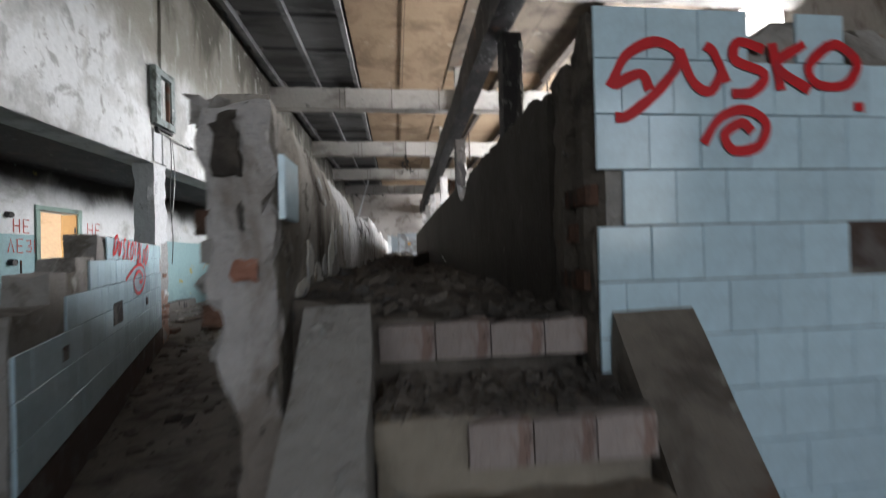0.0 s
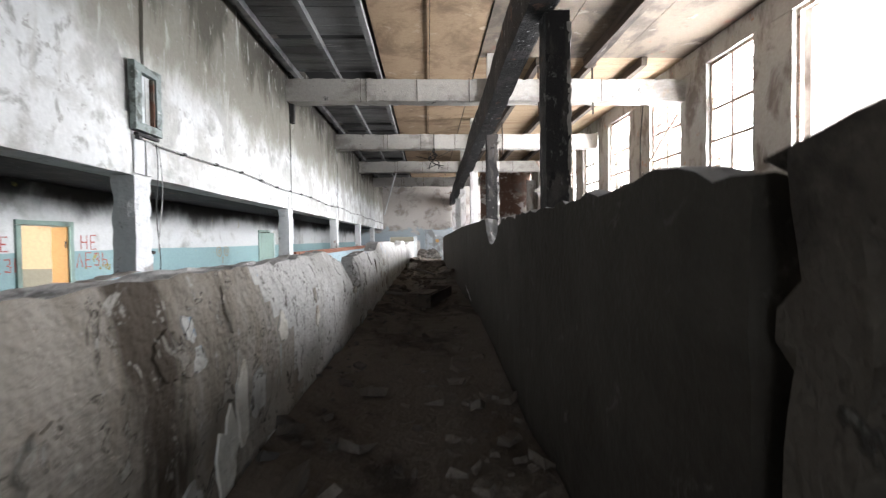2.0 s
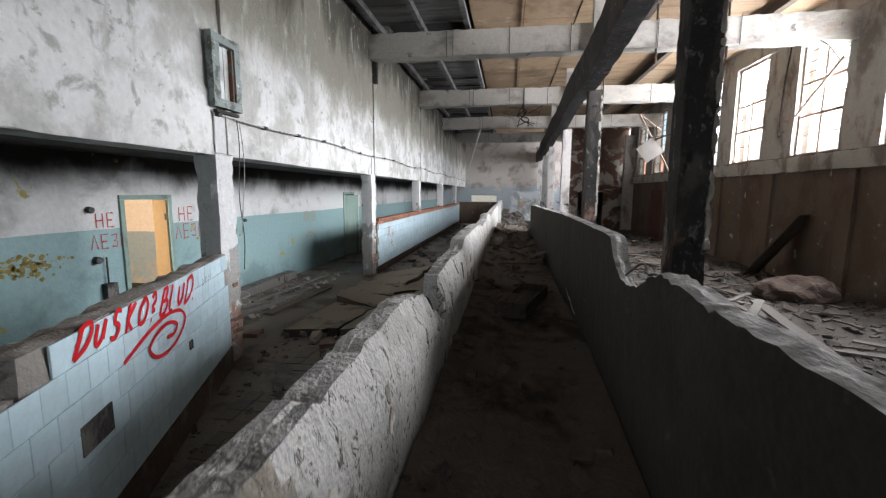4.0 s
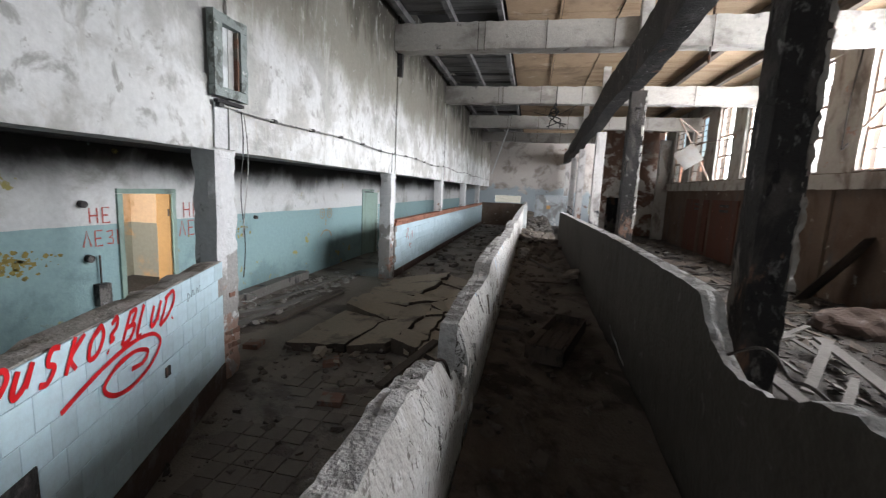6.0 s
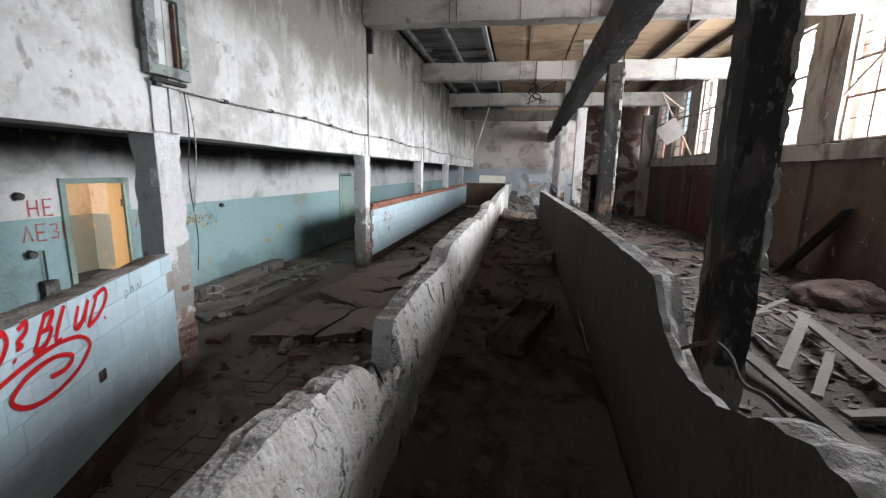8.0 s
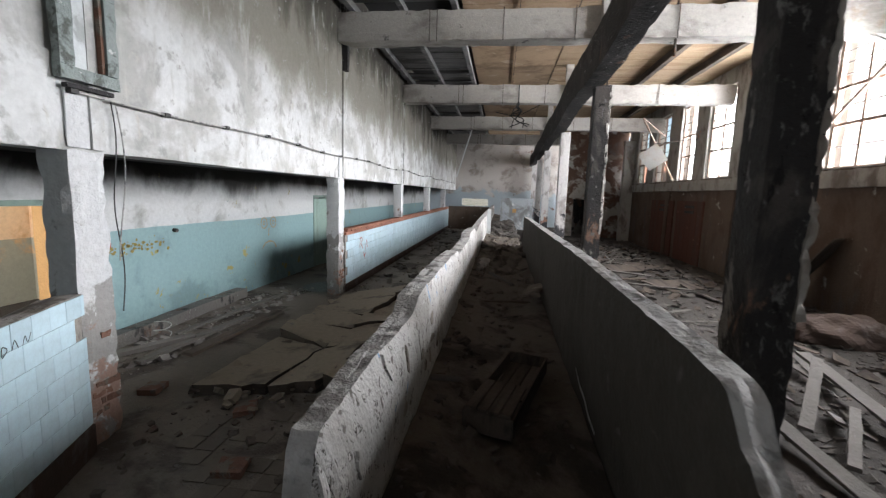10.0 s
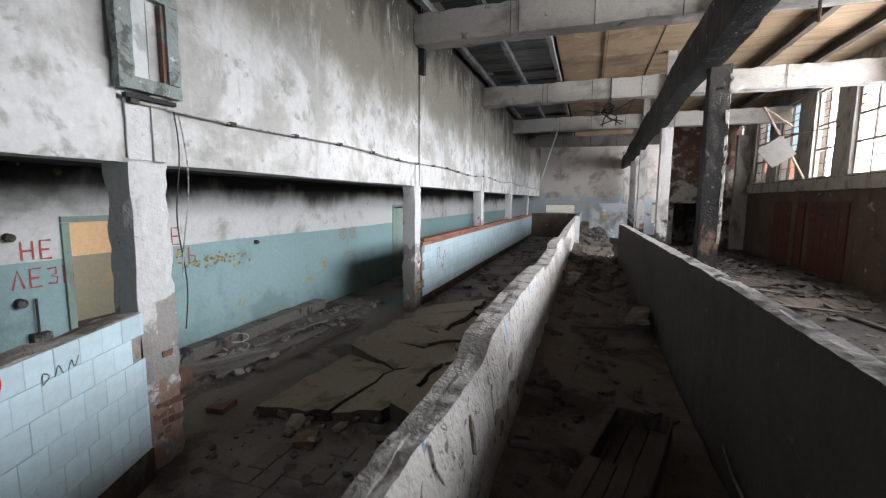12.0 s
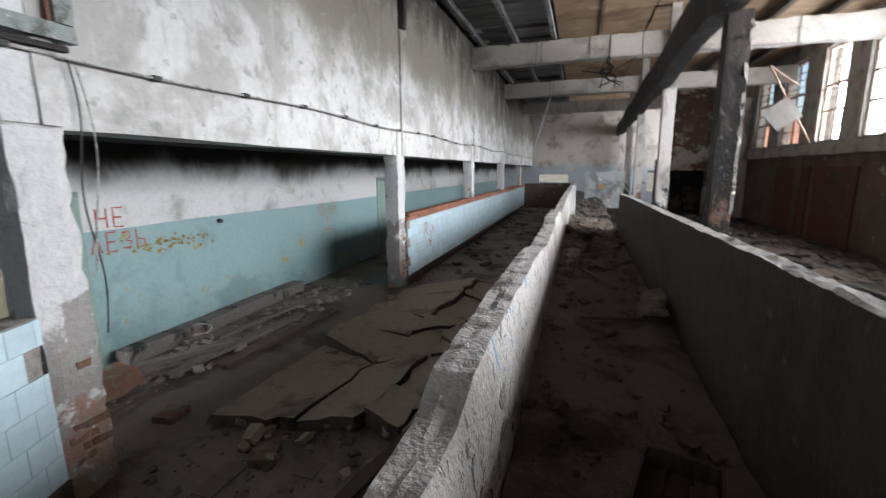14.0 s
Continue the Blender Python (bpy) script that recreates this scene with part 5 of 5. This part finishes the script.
thing(part("silt_patch", bm, "wet"), "round patch of damp black silt on the floor", "silt")
loose_me = brick_me.copy()
loose_me.materials.clear()
loose_me.materials.append(M["dusty_brick"])
for x, y, rz in ((-2.95, 8.36, 25), (-1.75, 8.4, 60), (-2.3, 7.5, 100), (-4.3, 8.6, 10), (-1.5, 7.6, 40)):
    o = link("loose_brick", loose_me, None)
    o.matrix_world = pose(x, y, 0.004, 0, 0, rz)
    thing(o, "loose red brick lying on the dirty floor", "brick", "loose bricks")
pts = [(-5.35 + 0.12 * math.cos(k * 0.9), 10.2 + 0.12 * math.sin(k * 0.9), 0.1 + 0.02 * k) for k in range(12)]
thing(part("wire_coil", tube(smooth_line(pts, 3), 0.008, 5), "pale_wire"), "tangled pale wire on the rubbish", "wire")


def scatter(name, material, label, x0, x1, y0, y1, n, rmin, rmax, zfun, seed, flat=0.6):
    rnd = random.Random(seed)
    bm = bmesh.new()
    for i in range(n):
        x, y = rnd.uniform(x0, x1), rnd.uniform(y0, y1)
        r = rmin + (rmax - rmin) * rnd.random() ** 3
        chunk(bm, (x, y, zfun(x, y) + r * 0.18), r, flat, seed * 1000 + i)
    return tagged(part(name, bm, material), label, "rubble", "", "stuff")


scatter("rubble", "mortar", "pale plaster crumbs and rubbish beside the teal wall", -5.65, -4.7, 8.6, 14.2, 320, 0.012, 0.08, lambda x, y: 0.0, 3)
scatter("rubble", "dirt", "dark crumbs over the passage floor", -3.7, -0.95, 3.5, 9.0, 500, 0.012, 0.07, lambda x, y: 0.0, 4)
scatter("rubble", "slab", "broken screed among the slabs", -3.7, -0.95, 8.4, 14.5, 260, 0.03, 0.13, lambda x, y: 0.06, 5)
scatter("rubble", "dirt", "dark rubble on the far passage floor", -3.7, -0.95, 14.0, 33.0, 420, 0.02, 0.12, lambda x, y: 0.0, 6)
scatter("rubble", "dirt", "dark crumbs on the channel floor", -0.68, 0.22, 2.5, 20.0, 900, 0.008, 0.06, channel_z, 7)
scatter("rubble", "rubble", "scattered pale crumbs on the channel floor", -0.68, 0.22, 2.5, 20.0, 130, 0.006, 0.035, channel_z, 8)
scatter("rubble", "rubble", "crumbled plaster along the foot of the channel wall", -0.70, -0.5, 2.5, 12.0, 120, 0.01, 0.05, channel_z, 9)
scatter("rubble", "rubble", "heap of pale rubble at the channel's end", -0.55, 0.28, 18.2, 23.6, 300, 0.03, 0.13, lambda x, y: 1.1 + 0.03 * (y - 18.2), 10)
scatter("rubble", "dirt", "rubbish piled in the channel", -0.6, 0.26, 11.5, 16.5, 160, 0.04, 0.16, channel_z, 12)
scatter("rubble", "dirt", "crumbs on the steps", -0.42, 0.29, 2.1, 2.39, 420, 0.006, 0.035, lambda x, y: 0.86 + 0.06 * (y - 2.1), 13)
scatter("rubble", "dirt", "dirt on the top step", -0.66, 0.22, 2.42, 2.9, 160, 0.008, 0.045, channel_z, 14)
scatter("rubble", "dirt", "dirt on the floor before the steps", -3.0, 2.2, 0.2, 2.4, 300, 0.01, 0.06, lambda x, y: 0.0, 15)

# worn floor tiles in the passage
bm = boxes(((0, 0, 0), (0.19, 0.19, 0.012)), step=0.1, amp=0.002, chip=0.004)
ft = bpy.data.meshes.new("floor_tile")
bm.to_mesh(ft)
bm.free()
M["worn_tile"] = surface("worn_dusty_floor_tile", (0.16, 0.138, 0.115), [((0.09, 0.078, 0.066), 2.0, 0.48, 0.62, U, 0, 1, 0)], 0.9, 0.4, 36, 0.12)
ft.materials.append(M["worn_tile"])
for i in range(12):
    for j in range(20):
        x, y = -3.35 + i * 0.2, 4.6 + j * 0.2
        if x < -3.78 + 0.385 * (7.62 - y) + 0.12 or rnd.random() < 0.2 or noise.noise(Vector((x * 1.3, y * 1.3, 8))) > 0.08:
            continue
        o = link("floor_tile", ft, None, floor)
        o.matrix_world = pose(x, y, 0.001 + rnd.uniform(0, 0.006), rnd.uniform(-1.5, 1.5), rnd.uniform(-1.5, 1.5), rnd.uniform(-1, 1))

# in the channel
t = tagged(new("wooden_crate"), "dark broken wooden crate lying in the channel", "crate")
for i in range(4):
    part("slat", boxes(((-0.24 + i * 0.125, 0, 0.16), (-0.24 + i * 0.125 + 0.115, 0.42, 0.185)), step=0.1, amp=0.004, chip=0.006), "wood_dark", t)
for i in range(3):
    part("floor_slat", boxes(((-0.24 + i * 0.165, 0.42, 0.04), (-0.24 + i * 0.165 + 0.15, 1.05, 0.06)), step=0.15, amp=0.004), "wood_dark", t)
for x in (-0.27, 0.26):
    part("side", boxes(((x, 0, 0.0), (x + 0.025, 1.08, 0.158)), step=0.15, amp=0.004, chip=0.008), "wood_dark", t)
for y in (0.0, 1.06):
    part("end", boxes(((-0.245, y, 0.0), (0.258, y + 0.022, 0.157)), step=0.15, amp=0.004, chip=0.008), "wood_dark", t)
t.matrix_world = pose(-0.29, 6.74, 1.085, 0, 0, -16) @ Matrix.Diagonal((0.54, 0.95, 0.8, 1))
thing(part("short_pipe", tube([(-0.68, 7.2, 1.19), (-0.6, 7.24, 1.175), (-0.49, 7.28, 1.15)], 0.022, 10), "wood_grey"), "short pale stick lying in the channel", "stick")
thing(part("leaning_slab", boxes(((-0.13, -0.5, -0.025), (0.11, 0.5, 0.025)), step=0.06, amp=0.014, chip=0.04), "dusty_cheek"), "broken concrete slab wedged against the channel wall", "slab").matrix_world = pose(0.21, 9.95, 1.23, -4, -14, -9)
for x, y, z, r in ((-0.54, 11.9, 1.18, 0.07), (-0.52, 12.15, 1.19, 0.09), (-0.56, 11.6, 1.17, 0.05)):
    thing(part("pale_lump", tube([(x - r, y, z), (x, y + r, z + 0.02), (x + r, y + r, z)], r * 0.8, 9), "sheet"), "pale rounded lump of rubbish in the channel", "lump", "pale lumps")
plank("stick", (-0.45, 9.6, 1.13), (0.15, 9.8, 1.1), 0.05, 0.03, "wood_dark", "dark stick lying across the channel", "stick")
plank("stick", (-0.4, 11.2, 1.2), (-0.05, 10.8, 1.1), 0.06, 0.04, "wood_grey", "dark split batten lying in the channel", "stick")
bm = bmesh.new()
painted_strokes(bm, [[(7.42, 1.25), (7.25, 1.2), (7.1, 1.19), (6.95, 1.15), (6.78, 1.14)]], lambda u, v: Vector((0.302, u, v)), 0.026)
bmesh.ops.solidify(bm, geom=bm.faces[:], thickness=0.02)
thing(part("plaster_ridge", bm, "broken_edge"), "pale broken plaster ridge along the foot of the wall", "ridge")
thing(part("pale_post", boxes(((-0.70, 18.4, 1.0), (-0.57, 18.54, 1.95)), step=0.1, amp=0.008, chip=0.01), "white_board"), "pale leaning post at the end of the channel", "post")
o = link("tile", tile_mesh(0.165, 0.185, 0.02), None, cw)
o.matrix_world = Matrix(((0, -1, 0, -0.698), (1, 0, 0, 2.272), (0, 0, 1, 1.385), (0, 0, 0, 1)))


def west_face(y, z, lift=0.007):
    """The lumpy face of the west channel wall."""
    q = Vector((-0.71 * 6, y * 6, z * 6 + 1.0))
    return Vector((-0.71 + noise.noise(q * 0.5) * 0.0056 + noise.noise(q * 1.7) * 0.0072 + lift - crest(y) * max(0.0, min(1.0, (z - 1.51) / 0.22)) ** 1.6, y, z))


def scab(cy, cz, ry, rz, k, material, lift=0.007):
    n = 34
    bm = bmesh.new()
    rings = []
    for f in (0.12, 0.25, 0.4, 0.55, 0.7, 0.85, 0.97, 1.0):
        ring = []
        for a in range(n):
            t = a * 2 * math.pi / n
            c, s = math.cos(t), math.sin(t)
            g = 1 + 0.5 * noise.noise(Vector((c * 1.3, s * 1.3, k * 3.1))) + 0.28 * noise.noise(Vector((c * 4.5, s * 4.5, k * 1.7))) + 0.1 * noise.noise(Vector((c * 11, s * 11, k)))
            ring.append(bm.verts.new(west_face(cy + ry * g * f * c, cz + rz * g * f * s, lift if f < 1 else -0.006)))
        rings.append(ring)
    bm.faces.new(rings[0])
    for r0, r1 in zip(rings, rings[1:]):
        for a in range(n):
            bm.faces.new((r0[a], r0[(a + 1) % n], r1[(a + 1) % n], r1[a]))
    return part("plaster_scab", bm, material)


for k, (cy, cz, ry, rz) in enumerate(((3.35, 1.35, 0.042, 0.11), (3.25, 1.24, 0.06, 0.13), (2.92, 1.19, 0.1, 0.05), (2.74, 1.26, 0.05, 0.08), (2.62, 1.15, 0.09, 0.05), (4.2, 1.45, 0.03, 0.05), (3.7, 1.5, 0.04, 0.05))):
    thing(scab(cy, cz, ry, rz, k, "pale_scab", 0.006), "pale ragged scab of old plaster on the concrete wall", "plaster", "plaster scabs")
rn = random.Random(77)
for k in range(46):
    thing(scab(rn.uniform(2.6, 8.5), rn.uniform(1.12, 1.66), rn.uniform(0.015, 0.06), rn.uniform(0.02, 0.07), 20 + k, "grey_concrete" if k % 3 else "damp_render", rn.uniform(0.003, 0.008)), "curled flake of grey plaster on the concrete wall", "plaster flake", "plaster flakes")
t = thing(part("bent_rebar", tube(smooth_line([(0.34, 5.35, 1.78), (0.37, 5.2, 1.87), (0.355, 5.05, 1.89), (0.33, 4.92, 1.87), (0.335, 4.82, 1.885), (0.37, 4.7, 1.84)], 5), 0.006, 6), "iron"), "rusty bent reinforcing bar sticking out of the broken wall", "rebar", "rebars")
t = thing(part("bent_rebar", tube(smooth_line([(-0.78, 5.5, 1.4), (-0.8, 5.42, 1.56), (-0.83, 5.36, 1.6), (-0.86, 5.33, 1.55)], 5), 0.008, 6), "iron"), "small rusty wire hook in the broken wall", "rebar", "rebars")
bm = boxes(((-0.93, 2.262, 0.05), (-0.70, 2.312, 1.74)), step=0.045, amp=0.018, freq=5, chip=0.05)
for v in bm.verts:
    v.co.x = -0.70 + (v.co.x + 0.70) * (0.5 + 0.5 * min(1, max(0, v.co.z - 0.6) / 0.9)) + 0.02 * noise.noise(Vector((1, 2, v.co.z * 6)))
part("plaster_skin", bm, "stub_plaster", cw, "peeling pale plaster on the broken end")
# dark raised patch in place of the hole's shadowed depth
part("hole", boxes(((-0.87, 2.235, 1.5), (-0.79, 2.27, 1.68)), step=0.03, amp=0.014, freq=12, chip=0.02), "bare_core", cw, "dark broken-out hole")
part("rust_stain", boxes(((-0.82, 2.24, 1.2), (-0.75, 2.262, 1.27)), step=0.02, amp=0.014, freq=14, chip=0.02), "brick", cw, "reddish crumbling patch")
for i, (x, z) in enumerate(((-0.915, 1.08), (-0.93, 1.17), (-0.92, 1.26), (-0.94, 1.35), (-0.945, 1.66), (-0.90, 0.98))):
    part("broken_brick", boxes(((x, 2.27 + 0.01 * (i % 2), z), (x + 0.11, 2.40, z + 0.07)), step=0.03, amp=0.014, freq=9, chip=0.025), "mortar" if i % 3 else "shaded_brick", cw)
# these bricks carry their shade in the colour
dark_me = brick_me.copy()
dark_me.materials.clear()
dark_me.materials.append(M["shaded_brick"])
for i, (y, z) in enumerate(((2.37, 1.14), (2.43, 1.30), (2.36, 1.42))):
    o = link("brick", dark_me, None, tall)
    o.matrix_world = pose(0.24 + 0.004 * (i % 3), y - 0.02, z, 0, 2 * (i % 2), 0) @ Matrix.Diagonal((0.3, 0.8, 1, 1))
# loose tiles and bricks on the steps
pink_me = brick_me.copy()
pink_me.materials.clear()
pink_me.materials.append(M["pink_brick"])
for i in range(3):
    o = link("riser_brick", pink_me, None)
    o.matrix_world = pose(-0.2 + i * 0.167, 2.06, 0.735, 0, 0, 0) @ Matrix.Diagonal((0.765, 0.4, 1.7, 1))
    thing(o, "whitewashed brick set in the front of a lower step", "brick", "riser bricks")
for i in range(4):
    o = link("riser_brick", pink_me, None)
    o.matrix_world = pose(-0.43 + i * 0.182, 2.385, 0.93, 0, 0, 0) @ Matrix.Diagonal((0.835, 0.4, 1.72 + 0.08 * math.sin(i * 2.1), 1))
    thing(o, "whitewashed red brick in the front of the top step", "brick", "riser bricks")

# ---- hall on the east side ----


def east_z(x, y):
    return 0.06 + 0.30 * math.exp(-(((y - 7.2) / 4.5) ** 2)) * (0.55 + 0.45 * math.exp(-(((x - 2) / 2.5) ** 2))) + 0.05 * noise.noise(Vector((x * 1.5, y * 1.5, 2)))


bm = bmesh.new()
nx, ny = 32, 110
vs = [[bm.verts.new((0.42 + (WALL_E - 0.43) * i / nx, 2.9 + 35 * (j / ny) ** 1.4, 0)) for i in range(nx + 1)] for j in range(ny + 1)]
for row in vs:
    for v in row:
        v.co.z = east_z(v.co.x, v.co.y) + 0.02 * noise.noise(v.co * 7)
for j in range(ny):
    for i in range(nx):
        bm.faces.new((vs[j][i], vs[j][i + 1], vs[j + 1][i + 1], vs[j + 1][i]))
structure(part("floor_east", bm, "dust_floor"), "hall floor under ash, dust and crumbled plaster", "floor")
scatter("rubble", "rubble", "broken slate and plaster littering the hall floor", 0.7, 6.8, 4.0, 14.0, 3200, 0.012, 0.085, east_z, 31, 0.3)
scatter("rubble", "rubble", "broken slate and plaster further down the hall", 0.8, 6.8, 14.0, 30.0, 1800, 0.03, 0.17, east_z, 32, 0.25)
scatter("rubble", "wood_dark", "charred splinters on the hall floor", 0.8, 6.8, 5.0, 28.0, 500, 0.04, 0.2, east_z, 33, 0.2)
for a, b, w, lab in (((2.3, 8.9, 0.47), (2.36, 6.4, 0.42), 0.2, "long weathered grey plank on the rubble"), ((3.85, 10.6, 0.45), (3.05, 7.0, 0.46), 0.22, "long weathered grey plank on the rubble"),
                     ((3.55, 9.9, 0.62), (2.55, 8.5, 0.42), 0.17, "short grey plank propped on another"), ((3.2, 8.85, 0.5), (2.5, 7.9, 0.44), 0.13, "bent grey batten on the rubble"),
                     ((2.45, 7.5, 0.5), (3.1, 7.7, 0.46), 0.16, "short pale board on the rubble"), ((2.2, 9.6, 0.45), (3.4, 10.4, 0.5), 0.12, "thin grey lath on the rubble"),
                     ((2.0, 12.5, 0.25), (3.6, 13.4, 0.25), 0.15, "grey plank among ash"), ((2.4, 16.4, 0.2), (4.6, 15.6, 0.22), 0.16, "grey plank among ash"), ((3.0, 14.2, 0.25), (2.2, 15.8, 0.2), 0.14, "grey plank among ash"),
                     ((4.2, 17.5, 0.2), (2.6, 18.3, 0.22), 0.2, "wide grey plank among ash")):
    plank("plank", a, b, w * 0.72, 0.04, "wood_grey", lab, "plank", rnd.uniform(-6, 6), "hall planks")
rn = random.Random(91)
for i in range(60):
    x, y = rn.uniform(1.9, 6.3), rn.uniform(8.5, 24)
    a, ln = rn.uniform(0, 6.3), rn.uniform(0.35, 1.3)
    z = east_z(x, y) + 0.05
    plank("splintered_lath", (x, y, z), (x + ln * math.cos(a), y + ln * math.sin(a), z + rn.uniform(-0.02, 0.12)), rn.uniform(0.04, 0.13), 0.025, "wood_grey" if i % 3 else "wood_dark", "splintered grey lath lying in the ash", "lath", rn.uniform(-20, 20), "splintered laths")
for x, y, rz in ((4.0, 19.2, 12), (4.9, 19.9, -20), (3.2, 21.2, 40), (4.6, 16.8, 15)):
    o = part("fallen_sheet", boxes(((-0.8, -0.45, 0), (0.8, 0.45, 0.02)), step=0.15, amp=0.03, freq=1.5), "wood_dark")
    o.matrix_world = pose(x, y, east_z(x, y) + 0.06, 3, 2, rz)
    thing(o, "dusty dark board sheet fallen on the floor", "sheet", "fallen sheets")
bm = bmesh.new()
bmesh.ops.create_icosphere(bm, subdivisions=4, radius=1)
for v in bm.verts:
    v.co = Vector((v.co.x * 0.75, v.co.y * 0.5, max(v.co.z, -0.4) * 0.34)) * (1 + 0.25 * noise.noise(v.co * 2))
o = part("rubbish_sack", bm, "brown_plinth")
o.location = (5.6, 12.4, 0.25)
thing(o, "dark slumped sack of rubbish by the wall", "sack")
